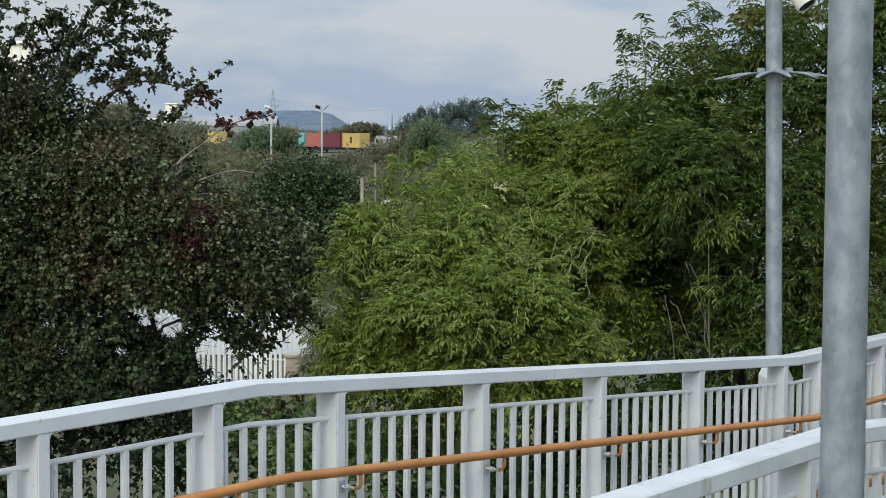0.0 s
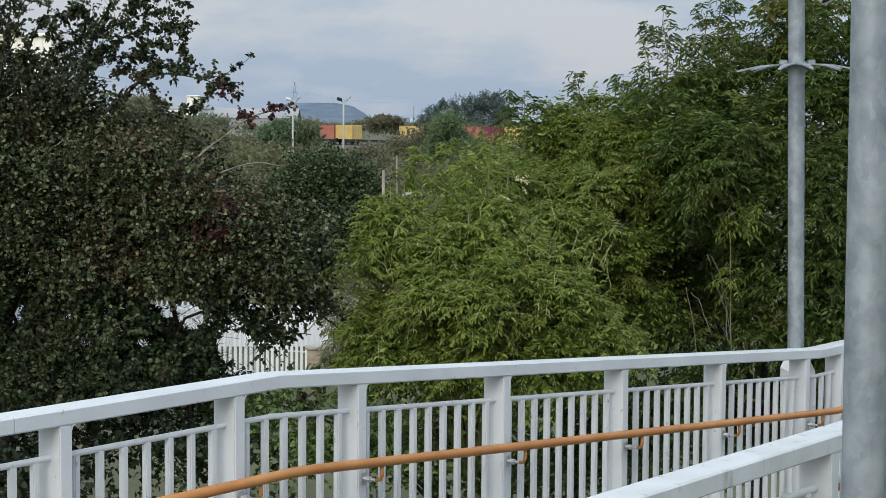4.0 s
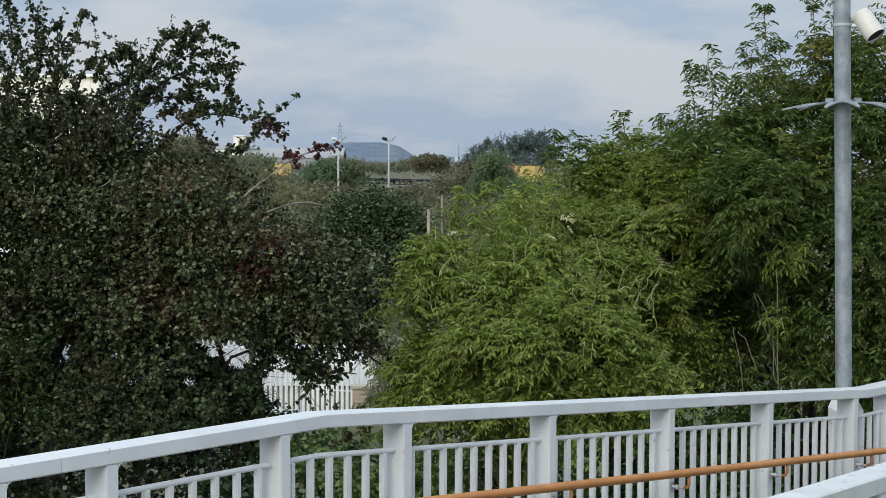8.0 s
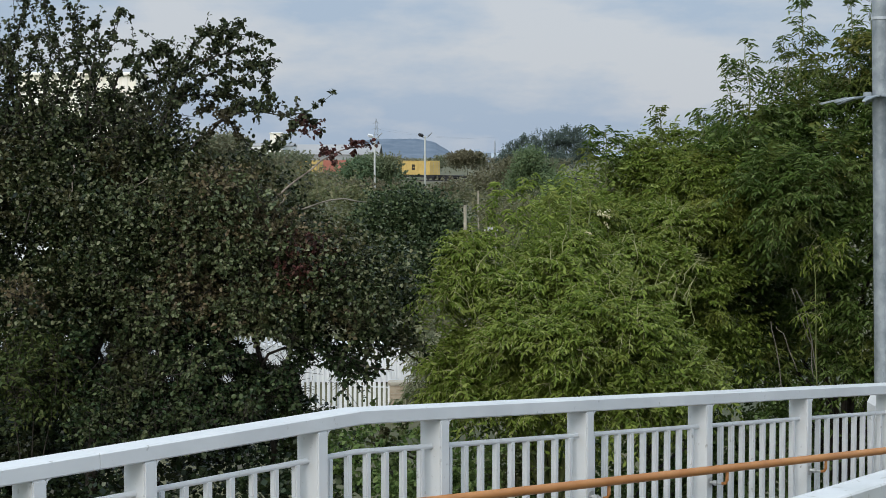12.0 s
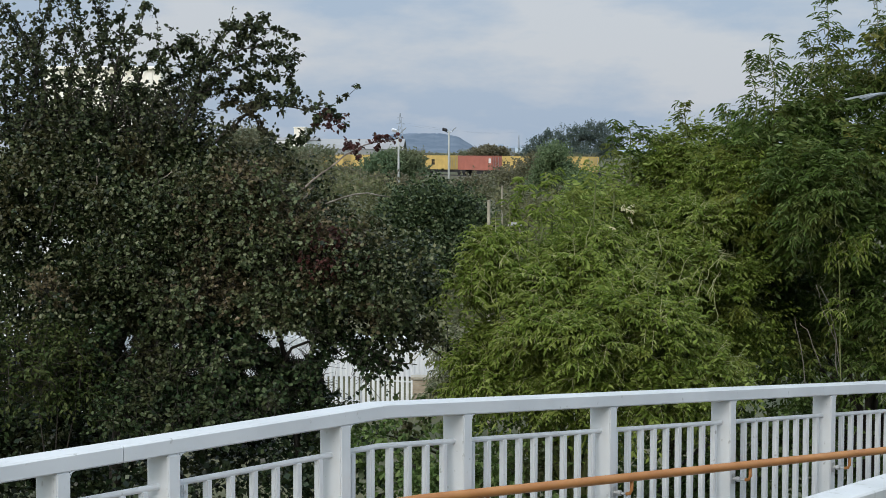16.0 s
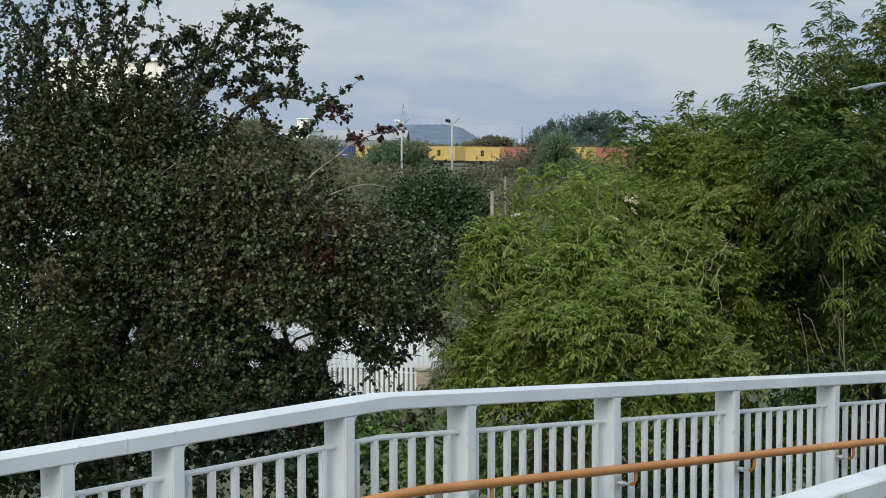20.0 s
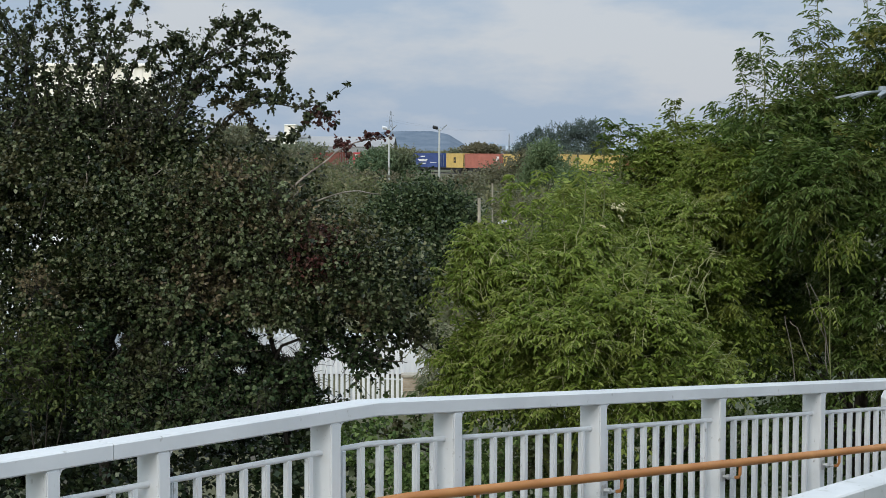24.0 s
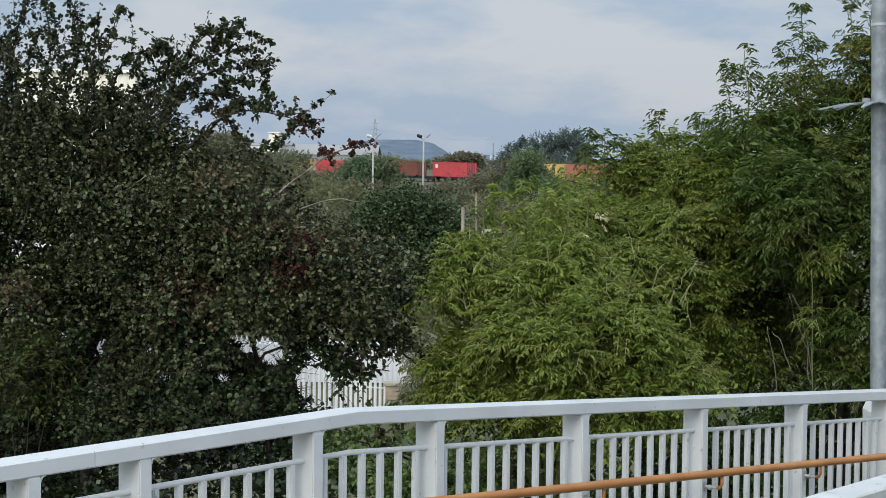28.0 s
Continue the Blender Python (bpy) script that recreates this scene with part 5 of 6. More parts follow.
def haw_berries(tree):
    """Small red haws hanging in the sprays."""
    rng = np.random.default_rng(17)
    n = 230
    at, _ = inside([((-0.80, 13.12, 7.77), (0.12, 0.05, 0.07), 3), ((-0.40, 12.88, 7.655), (0.085, 0.04, 0.025), 90), ((-0.62, 12.88, 7.595), (0.07, 0.04, 0.04), 60), ((-0.75, 12.7, 6.75), (0.35, 0.1, 0.28), 1), ((-1.6, 12.9, 6.9), (0.7, 0.15, 0.4), 0.5)], n, rng, 0.0)
    d = np.array([(1, 0, 0), (0, 1, 0), (-1, 0, 0), (0, -1, 0), (0, 0, 1), (0, 0, -1)]) * 0.0075
    f = np.array([(0, 1, 4), (1, 2, 4), (2, 3, 4), (3, 0, 4), (1, 0, 5), (2, 1, 5), (3, 2, 5), (0, 3, 5)])
    v = (at[:, None] + d[None] * (0.8 + 0.4 * rng.random((n, 1, 1)))).reshape(-1, 3)
    tagged(arrays_ob("berry_spray", v, (np.arange(n)[:, None, None] * 6 + f[None]).reshape(-1, 3), M_HAW, tree), "small dark red berries", kind="stuff")


M_HAW = mat("dark_red_berry", (0.06, 0.018, 0.014), (0.11, 0.03, 0.024), 0.4, 30.0)
grow(haw, haw_top)
grow(haw, haw_berries)
shrub("undergrowth", "bramble and elder undergrowth below the parapet, shade in its leaf colour", "bush", UNDERGROWTH, 6900, 9, (0.050, 0.040), L_UNDER, 21, gaps=HAW_GAPS, foot=(-3.0, 14.8), reach=0.24, droop=0.1, shell=0.2, bough=0.16, trunk=False, twig=0, plain=True)
shrub("elder_bush", "green elder bush against the dark undergrowth", "bush", ELDER, 620, 9, (0.042, 0.025), L_ELDER, 25, reach=0.2, droop=0.3, shell=0.2, bough=0.1, stout=0.4)
low = shrub("ash_sapling", "bright green young ash with drooping feathery leaves", "tree", ASH_LOW, 1700, 12, (0.052, 0.0175), L_ASH, 31, bark=M_STEM, foot=(1.2, 13.2), **ASH)
broad = shrub("ash_tree", "broad green ash tree with dense drooping leaves", "tree", ASH_MID, 3300, 11, (0.050, 0.0165), L_ASH_MID, 41, foot=(2.2, 15.6), **ASH)
tall = shrub("ash_tree", "tall green ash tree with upright leading shoots", "tree", ASH_TALL, 4600, 11, (0.066, 0.0205), L_ASH_DEEP, 51, foot=(3.8, 15.2), **ASH)


YOUNG = dict(gaps=ASH_GAPS, droop=0.45, wild=0.5, sagging=0.08, rosettes=12)
grow(low, lambda tree: fronds(tree, ASH_LOW, 125, (0.046, 0.0185), L_ASH, M_STRAW, 35, spread=0.12, length=0.18, thick=1.5, **YOUNG))
grow(broad, lambda tree: fronds(tree, ASH_MID, 130, (0.044, 0.0175), L_ASH_MID, M_STEM, 45, spread=0.14, length=0.20, **YOUNG))
grow(tall, lambda tree: fronds(tree, ASH_TALL, 205, (0.052, 0.0200), L_ASH_DEEP, M_STEM, 55, spread=0.17, length=0.24, droop=0.42, wild=0.4, sagging=0.15, gaps=ASH_GAPS))


TALL_SHOOTS = [(1.46, 15.4, 7.3, 0.52, 0.08), (1.60, 15.4, 7.3, 0.48, 0.08), (1.74, 15.5, 7.25, 0.46, 0.10), (2.1, 15.6, 7.5, 0.48, 0.05), (2.56, 14.8, 7.75, 0.6, 0.14), (2.71, 14.8, 7.7, 0.78, 0.20), (3.13, 14.8, 7.95, 0.90, 0.30),
               (3.02, 14.9, 7.9, 0.6, 0.24), (3.3, 14.9, 7.9, 0.6, 0.24), (2.40, 15.2, 7.5, 0.42, 0.12), (1.25, 14.9, 6.95, 0.35, 0.16), (3.58, 15.0, 8.05, 0.85, 0.26), (3.8, 15.2, 8.2, 0.8, 0.3), (4.3, 15.3, 8.5, 0.8, 0.3)]
LOW_SHOOTS = [(0.49, 13.2, 6.85, 0.34, 0.09), (0.62, 13.2, 6.95, 0.40, 0.10), (0.82, 13.2, 6.98, 0.45, 0.11), (0.96, 13.2, 6.95, 0.32, 0.10), (1.12, 13.3, 7.00, 0.46, 0.11), (1.26, 13.3, 7.05, 0.36, 0.10), (0.72, 13.1, 6.90, 0.30, 0.09)]


def shoots(tree, rows, material, seed=500):
    """Upright leading shoots with feathery leaves in pairs, standing clear of the crown. rows: x, y, z of the foot, height, width."""
    rng = np.random.default_rng(seed)
    lv, lf, sv, sf = [], [], [], []
    for i, (x, y, z, h, wide) in enumerate(rows):
        limb(tree, [(x, y, z), (x + 0.02, y, z + h * 0.5), (x + rng.normal() * 0.04, y, z + h)], 0.008, 0.003, M_STEM, "leading_shoot", sides=5, seed=seed + i)
        n = int(h / 0.026)
        t = np.sort(rng.random(n)) ** 0.8
        at = np.stack([np.full(n, x), np.full(n, y), z + h * (0.1 + 0.9 * t)], 1)
        way = unit(np.stack([rng.normal(size=n), rng.normal(size=n), 0.25 + 0.9 * t], 1))
        size = (0.09 + wide * (1 - t) * (0.6 + 0.4 * rng.random(n)))[:, None]
        tip = at + way * size - np.array([0, 0, 1.0]) * size * 0.35
        k = (np.arange(8) + 2.0) / 9.5
        arc = 4 * k * (1 - k) * 0.05
        pos = (at[:, None] + (tip - at)[:, None] * k[None, :, None] + arc[None, :, None] * np.array([0, 0, 1.0])).reshape(-1, 3)
        axis = np.repeat(unit(tip - at), 8, 0)
        side = unit(np.cross(axis, np.array([0, 0, 1.0]) + rng.normal(size=axis.shape) * 0.2))
        sign = np.tile(np.where(np.arange(8) % 2 == 0, 1.0, -1.0), n)[:, None]
        ln = 0.060 * (0.7 + 0.5 * rng.random(len(pos)))
        v, f = leaves(pos, unit(side * sign + axis * 0.6), ln, ln * 0.28, rng, droop=0.55)
        lf.append(f + sum(len(q) for q in lv))
        lv.append(v)
        v, f = rods(at, tip, 0.003, 0.0015)
        sf.append(f + sum(len(q) for q in sv))
        sv.append(v)
    tagged(arrays_ob("shoot_leaf", np.concatenate(lv), np.concatenate(lf), material, tree), kind="stuff")
    tagged(arrays_ob("leaf_stalk", np.concatenate(sv), np.concatenate(sf), M_STEM, tree), kind="stuff")


def top_growth(tree):
    foliage(tree, [((2.95, 16.6, 6.40), (0.55, 0.25, 0.55), 1), ((3.45, 17.2, 6.20), (0.55, 0.30, 0.60), 1), ((2.60, 16.6, 6.10), (0.40, 0.25, 0.40), 1), ((3.25, 16.2, 7.64), (0.80, 0.30, 0.27), 1.3)], 1500, 9, (0.10, 0.042), L_ASH_DEEP, M_STEM, 58, reach=0.2, droop=0.4, shell=0.1, pinnate=True, name="inner_crown", twig=0, plain=True)
    shoots(tree, TALL_SHOOTS, L_ASH_DEEP)
    foliage(tree, ASH_TOP, 1080, 9, (0.066, 0.021), L_ASH_DEEP, M_STEM, 52, reach=0.18, droop=0.5, shell=0.1, pinnate=True, bough=0.09, each=9, name="upper_crown", twig=0.0014)
    # pale leaves stand in for bright glimpses through gaps in the crown
    foliage(tree, [((1.33, 13.0, 7.14), (0.05, 0.05, 0.03), 1), ((1.27, 13.0, 7.06), (0.02, 0.03, 0.03), 0.5)], 6, 6, (0.026, 0.014), L_PALE, M_STEM, 53, reach=0.05, droop=0.8, name="seed_spray", twig=0)["kind"] = "stuff"
    # bare pale stems in the hollow, and a yellowing sucker beside them
    for i, p in enumerate(([(2.86, 14.0, 5.70), (2.81, 14.0, 6.06), (2.77, 14.05, 6.29)], [(2.97, 14.0, 5.90), (2.88, 14.0, 6.15), (2.81, 14.05, 6.25)],
                           [(3.10, 14.0, 5.85), (3.08, 14.0, 6.11), (3.01, 14.0, 6.28), (2.93, 14.05, 6.55)], [(3.13, 14.0, 5.85), (3.04, 14.0, 6.31), (2.96, 14.05, 6.54)])):
        limb(tree, p, 0.0045, 0.003, M_DEAD, "bare_stem", seed=560 + i, sides=6)
    limb(tree, [(3.11, 13.9, 5.7), (3.09, 13.9, 6.3), (3.07, 13.9, 6.75)], 0.006, 0.003, M_STEM, "sucker_stem", seed=566, sides=6)
    fronds(tree, [((3.09, 13.9, 6.50), (0.03, 0.03, 0.26), 1), ((3.22, 14.0, 6.90), (0.08, 0.06, 0.12), 1)], 4, (0.052, 0.018), L_ASH_MID, M_STRAW, 567, name="sucker_spray", spread=0.06, length=0.16, rosettes=5, per=3, pairs=4)
    tagged(foliage(tree, [((3.66, 15.0, 8.45), (0.14, 0.1, 0.12), 1), ((3.4, 14.6, 7.7), (0.12, 0.08, 0.14), 0.5)], 34, 9, (0.07, 0.022), L_ASH_GOLD, M_STEM, 55, reach=0.16, droop=0.5, pinnate=True, name="yellowing_spray"), kind="stuff")
    rng = random.Random(54)
    for i in range(30):
        x, y = rng.uniform(0.35, 2.0), rng.uniform(12.5, 13.3)
        z = rng.uniform(6.3, 7.0) + 0.06 * x
        s, h = rng.choice((-1, 1, 1)) * rng.uniform(0.02, 0.10), rng.uniform(0.06, 0.17)
        limb(tree, [(x, y, z - h), (x + s * 0.6, y - 0.03, z), (x + s * 1.3, y - 0.05, z + h * 0.5)], 0.0038, 0.0012, M_STRAW, "arching_stem", sides=5, seed=600 + i)


grow(tall, top_growth)
grow(low, lambda tree: shoots(tree, LOW_SHOOTS, L_ASH, 520))
shrub("buddleia_bush", "pale grey-green bush with narrow drooping leaves", "bush", WILLOW, 190, 10, (0.09, 0.018), L_WILLOW, 65, reach=0.22, droop=0.6, shell=0.2, pinnate=True, stout=0.5)
shrub("ivy_bank", "leafy ivy and bramble growth on the bank", "bush", IVY_BANK, 4900, 9, (0.042, 0.034), L_IVY, 61, foot=(0.6, 13.0), reach=0.16, droop=0.2, shell=0.2, bough=0.14, twig=0)
shrub("evergreen_tree", "very dark rounded evergreen tree in the middle distance", "tree", EVERGREEN, 6500, 8, (0.10, 0.066), L_EVER, 71, foot=(0.55, 46), plain=True, reach=0.4, droop=0.1, shell=0.3, twig=0, bough=0.28)
tagged(shrub("middle_scrub", "mixed green and brown scrub in the middle distance", "scrub", MIDDLE_SCRUB, 5600, 8, (0.13, 0.07), L_MIDDLE, 81, trunk=False, foot=(-1.0, 55), plain=True, reach=0.4, droop=0.2, shell=0.3, twig=0, bough=0.3), kind="stuff")
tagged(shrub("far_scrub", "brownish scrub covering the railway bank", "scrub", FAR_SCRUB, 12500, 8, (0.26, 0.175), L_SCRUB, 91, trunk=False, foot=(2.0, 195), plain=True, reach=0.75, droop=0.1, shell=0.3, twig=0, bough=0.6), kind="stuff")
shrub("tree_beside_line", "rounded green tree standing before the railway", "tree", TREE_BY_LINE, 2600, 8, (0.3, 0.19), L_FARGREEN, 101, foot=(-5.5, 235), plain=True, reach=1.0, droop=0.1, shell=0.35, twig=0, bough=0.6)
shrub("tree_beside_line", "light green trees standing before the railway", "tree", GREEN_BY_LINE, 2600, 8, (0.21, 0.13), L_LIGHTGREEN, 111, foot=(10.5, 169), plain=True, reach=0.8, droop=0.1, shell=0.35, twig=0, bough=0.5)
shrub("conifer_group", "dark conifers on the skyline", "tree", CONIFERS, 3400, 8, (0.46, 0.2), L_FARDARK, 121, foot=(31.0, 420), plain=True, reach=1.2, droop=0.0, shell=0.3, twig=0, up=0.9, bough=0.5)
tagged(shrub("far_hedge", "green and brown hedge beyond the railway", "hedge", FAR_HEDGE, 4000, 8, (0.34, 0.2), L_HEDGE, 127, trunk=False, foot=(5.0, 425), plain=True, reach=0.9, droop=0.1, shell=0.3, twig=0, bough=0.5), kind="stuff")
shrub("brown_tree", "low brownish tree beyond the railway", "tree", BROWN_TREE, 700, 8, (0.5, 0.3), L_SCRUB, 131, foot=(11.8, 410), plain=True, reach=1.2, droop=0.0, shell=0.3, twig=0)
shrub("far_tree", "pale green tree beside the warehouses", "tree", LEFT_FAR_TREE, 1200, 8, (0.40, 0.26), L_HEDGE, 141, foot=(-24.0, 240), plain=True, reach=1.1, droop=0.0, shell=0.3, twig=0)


# ---- middle distance: fence, sheds, posts, floodlights ----
def palisade(x0, x1, y0, y1, top, height, label):
    """Upright pointed steel pales on two rails."""
    fence = tagged(empty("palisade_fence", pose(x0, y0, top - height)), label, "fence", "palisade fences")
    run = Vector((x1 - x0, y1 - y0, 0))
    n = int(run.length / 0.15)
    turn = math.atan2(run.y, run.x)
    bm = bmesh.new()
    sec = [(-0.046, 0.0), (-0.015, -0.02), (0.015, -0.02), (0.046, 0.0), (0.015, -0.010), (-0.015, -0.010)]
    lo = [bm.verts.new((x, y, 0.05)) for x, y in sec]
    hi = [bm.verts.new((x, y, height - 0.1 - (0.05 if abs(x) > 0.02 else 0.0))) for x, y in sec]
    tip = bm.verts.new((0, -0.012, height))
    for i in range(6):
        bm.faces.new((lo[i], lo[(i + 1) % 6], hi[(i + 1) % 6], hi[i]))
        bm.faces.new((hi[i], hi[(i + 1) % 6], tip))
    first = part("pale", bm, M_SHED, fence)
    for k in range(n):
        o = first if k == 0 else new("pale", first.data)
        o.parent = fence
        o.matrix_basis = Matrix.Translation(run * ((k + 0.5) / n)) @ Matrix.Rotation(turn, 4, "Z")
    for h in (0.35, height - 0.4):
        part("rail", tube_bm([(0, 0.03, h), (run.x, run.y + 0.03, h)], 0.025, 6), M_GALV_PALE, fence)
    for k in range(int(run.length / 2.7) + 1):
        p = run * (k * 2.7 / run.length)
        part("fence_post", box_bm(0.06, 0.06, height - 0.1, 0.004, pose(p.x, p.y + 0.07, height / 2)), M_GALV_PALE, fence)
    return fence


palisade(-16.0, -2.3, 53.0, 52.0, 2.35, 2.4, "white steel palisade fence behind the hawthorn")
palisade(-2.25, -0.70, 51.9, 51.2, 1.35, 2.0, "white palisade fence panel beside a brick pier")


def gate_pier():
    pier = tagged(empty("gate_pier", pose(-0.53, 51.0, -0.6)), "buff brick gate pier with a pale stone cap", "pier")
    z = 0.0
    for c in range(22):
        part("brick_course", box_bm(0.44, 0.44, 0.066, 0.006, pose(0, 0, z + 0.033)), M_BRICK, pier)
        z += 0.076
    part("mortar_core", box_bm(0.425, 0.425, z, 0.0, pose(0, 0, z / 2 - 0.006)), M_STONE, pier)
    part("cap", box_bm(0.56, 0.56, 0.09, 0.02, pose(0, 0, z + 0.045)), M_STONE, pier, "pale stone cap")


gate_pier()


def ribbed_shed(name, x0, x1, y, z0, z1, depth, material, roof, label, rib=0.3, roof_rise=0.8, eaves=0.3, slab=0.15):
    """A clad shed: ribbed front, plain sides, pitched roof."""
    shed = tagged(empty(name, pose((x0 + x1) / 2, y, z0)), label, "building", "sheds and warehouses")
    w, h = x1 - x0, z1 - z0
    n = max(4, int(w / rib))
    bm = bmesh.new()
    xs, k = [], w / n
    for i in range(n):
        b = -w / 2 + i * k
        xs += [(b, 0.0), (b + 0.3 * k, 0.0), (b + 0.4 * k, -0.1 * min(rib, 0.5)), (b + 0.9 * k, -0.1 * min(rib, 0.5))]
    xs.append((w / 2, 0.0))
    lo = [bm.verts.new((x, d, 0)) for x, d in xs]
    hi = [bm.verts.new((x, d, h)) for x, d in xs]
    for i in range(len(xs) - 1):
        bm.faces.new((lo[i], lo[i + 1], hi[i + 1], hi[i]))
    part("front_wall", bm, material, shed)
    part("body", box_bm(w - 0.1, depth, h - 0.05, 0.0, pose(0, depth / 2 + 0.1, h / 2)), material, shed)
    bm = bmesh.new()
    sec = [(-eaves, h), (depth / 2, h + roof_rise), (depth + eaves, h), (depth + eaves, h + slab), (depth / 2, h + roof_rise + slab), (-eaves, h + slab)]
    a = [bm.verts.new((-w / 2 - 0.2, d, z)) for d, z in sec]
    b = [bm.verts.new((w / 2 + 0.2, d, z)) for d, z in sec]
    for i in range(6):
        bm.faces.new((a[i], a[(i + 1) % 6], b[(i + 1) % 6], b[i]))
    bm.faces.new(a)
    bm.faces.new(b)
    part("roof", bm, roof, shed)
    return shed


ribbed_shed("white_shed", -9.0, 0.55, 60.0, 0.0, 1.22, 1.0, M_SHED, M_SHED, "low white corrugated shed behind the fence", 0.17, 0.02, 0.04, 0.04)
ribbed_shed("white_building", -13.5, -8.4, 46.0, -0.6, 6.35, 5.0, M_SHED, M_ROOF, "white clad building mostly hidden behind the hawthorn", 0.4, 0.3)
ribbed_shed("cream_building", -29.0, -20.4, 133.0, 0.0, 13.3, 5.0, M_CREAM, M_CREAM, "tall cream clad industrial building lit by the sun", 0.6, 0.2)
ribbed_shed("warehouse", -46.0, -11.5, 560.0, -1.0, 7.2, 60.0, M_WALL_GREY, M_ROOF, "long grey warehouse with a pale shallow roof", 3.0, 3.2)
ribbed_shed("warehouse", -39.4, -36.6, 490.0, -0.5, 13.0, 12.0, M_CREAM, M_CREAM, "narrow cream tower block of the works", 1.0, 0.2)
ribbed_shed("warehouse", -60.0, -34.0, 500.0, -0.5, 9.6, 16.0, M_SHED, M_ROOF, "white works building with a flat pale roof", 2.0, 0.8)


def timber_post(x, y, z1, r, label):
    z0 = ground_height(x, y) - 0.3
    p = tagged(empty("timber_post", pose(x, y, z0)), label, "post", "timber posts")
    h = z1 - z0
    part("shaft", tube_bm([(0.03, 0, 0), (0.02, 0, h * 0.5), (0.006, 0, h * 0.8), (0, 0, h - 0.02), (0, 0, h)], [r * 1.1, r * 1.06, r * 0.96, r, r * 0.8], 9), M_POST, p, smooth=True)


timber_post(1.14, 42.0, 6.40, 0.040, "weathered pale timber post above the scrub")
timber_post(1.72, 50.0, 6.57, 0.026, "thin weathered timber post above the scrub")


def white_board(x, y, z):
    """A small pale board on two stakes in the scrub."""
    z0 = ground_height(x, y) - 0.2
    b = tagged(empty("notice_board", pose(x, y, z0, 0, 0, 12)), "small weathered white board on stakes in the scrub", "board")
    part("panel", box_bm(0.32, 0.02, 0.09, 0.004, pose(0, 0, z - z0, 0, -4, 0)), M_BOARD, b)
    for s in (-1, 1):
        part("stake", box_bm(0.03, 0.03, z - z0, 0.004, pose(0.12 * s, 0.026, (z - z0) / 2)), M_POST, b)


white_board(1.66, 40.0, 5.93)


def floodlight_mast(x, y, top, dark, label):
    z0 = ground_height(x, y)
    mast = tagged(empty("floodlight_mast", pose(x, y, z0)), label, "floodlight", "floodlight masts")
    h = top - z0
    part("mast", tube_bm([(0, 0, 0), (0, 0, h)], [0.15, 0.10], 10), M_MAST, mast, smooth=True)
    part("crossarm", tube_bm([(-0.45, 0, h - 0.05), (0, 0, h - 0.3), (0.45, 0, h - 0.05)], 0.05, 8), M_GALV, mast)
    part("lamp_head", box_bm(0.62, 0.4, 0.32, 0.05, pose(-0.5, -0.1, h + 0.1, 30, 14, 20)), dark, mast, "boxy lamp head seen from the side")
    part("lamp_head", box_bm(0.75, 0.4, 0.1, 0.03, pose(0.62, -0.1, h + 0.2, 20, -40, -15)), M_GALV, mast, "thin tilted lamp head seen edge on")
    return mast


floodlight_mast(-4.9, 215.0, 9.6, M_SHED, "pale floodlight mast with two lamp heads")
floodlight_mast(1.1, 222.0, 9.75, M_DARK, "slender floodlight mast with dark lamp heads")


def pylon(x, y, height, base, label):
    tower = tagged(empty("pylon", pose(x, y, -1.5)), label, "pylon", "pylons")
    bm = bmesh.new()
    lv = [(0, base), (0.35, base * 0.55), (0.62, base * 0.3), (1.0, 0.2)]
    for sx, sy in ((-1, -1), (1, -1), (1, 1), (-1, 1)):
        tube_bm([(sx * w, sy * w, height * t) for t, w in lv], 0.22, 5, bm)
    for (t0, w0), (t1, w1) in zip(lv, lv[1:]):
        for k in range(3):
            a, b = k / 3, (k + 1) / 3
            za, zb = height * (t0 + (t1 - t0) * a), height * (t0 + (t1 - t0) * b)
            wa, wb = w0 + (w1 - w0) * a, w0 + (w1 - w0) * b
            tube_bm([(-wa, -wa, za), (wb, -wb, zb)], 0.12, 4, bm)
            tube_bm([(wa, -wa, za), (-wb, -wb, zb)], 0.12, 4, bm)
    part("lattice", bm, M_HAZE_STEEL, tower)
    for t, w in ((0.66, 2.6), (0.78, 3.0), (0.90, 2.2)):
        part("cross_arm", tube_bm([(-w, 0, height * t), (0, 0, height * t + 0.8), (w, 0, height * t)], 0.13, 5), M_HAZE_STEEL, tower)


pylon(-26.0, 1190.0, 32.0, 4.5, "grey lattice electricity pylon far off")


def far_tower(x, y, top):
    tower = tagged(empty("far_tower", pose(x, y, -2)), "slim grey tower on the skyline, haze mixed into its colour", "tower")
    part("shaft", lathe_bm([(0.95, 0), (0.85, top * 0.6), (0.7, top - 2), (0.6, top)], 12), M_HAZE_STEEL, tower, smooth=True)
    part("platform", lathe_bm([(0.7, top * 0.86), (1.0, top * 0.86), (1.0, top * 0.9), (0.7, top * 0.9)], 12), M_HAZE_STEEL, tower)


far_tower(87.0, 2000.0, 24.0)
lines = tagged(empty("power_line", pose(-26.0, 1190.0, 24.0)), "thin grey overhead power line between far pylons", "power line")
for off, lift in ((-3.0, 0.0), (3.0, 0.3)):
    part("wire", tube_bm([(off + 113.0 * u, 810.0 * u, lift + 1.5 * u - 14.0 * u * (1 - u)) for u in (k / 16 for k in range(17))], 0.028, 4), M_HAZE_STEEL, lines)
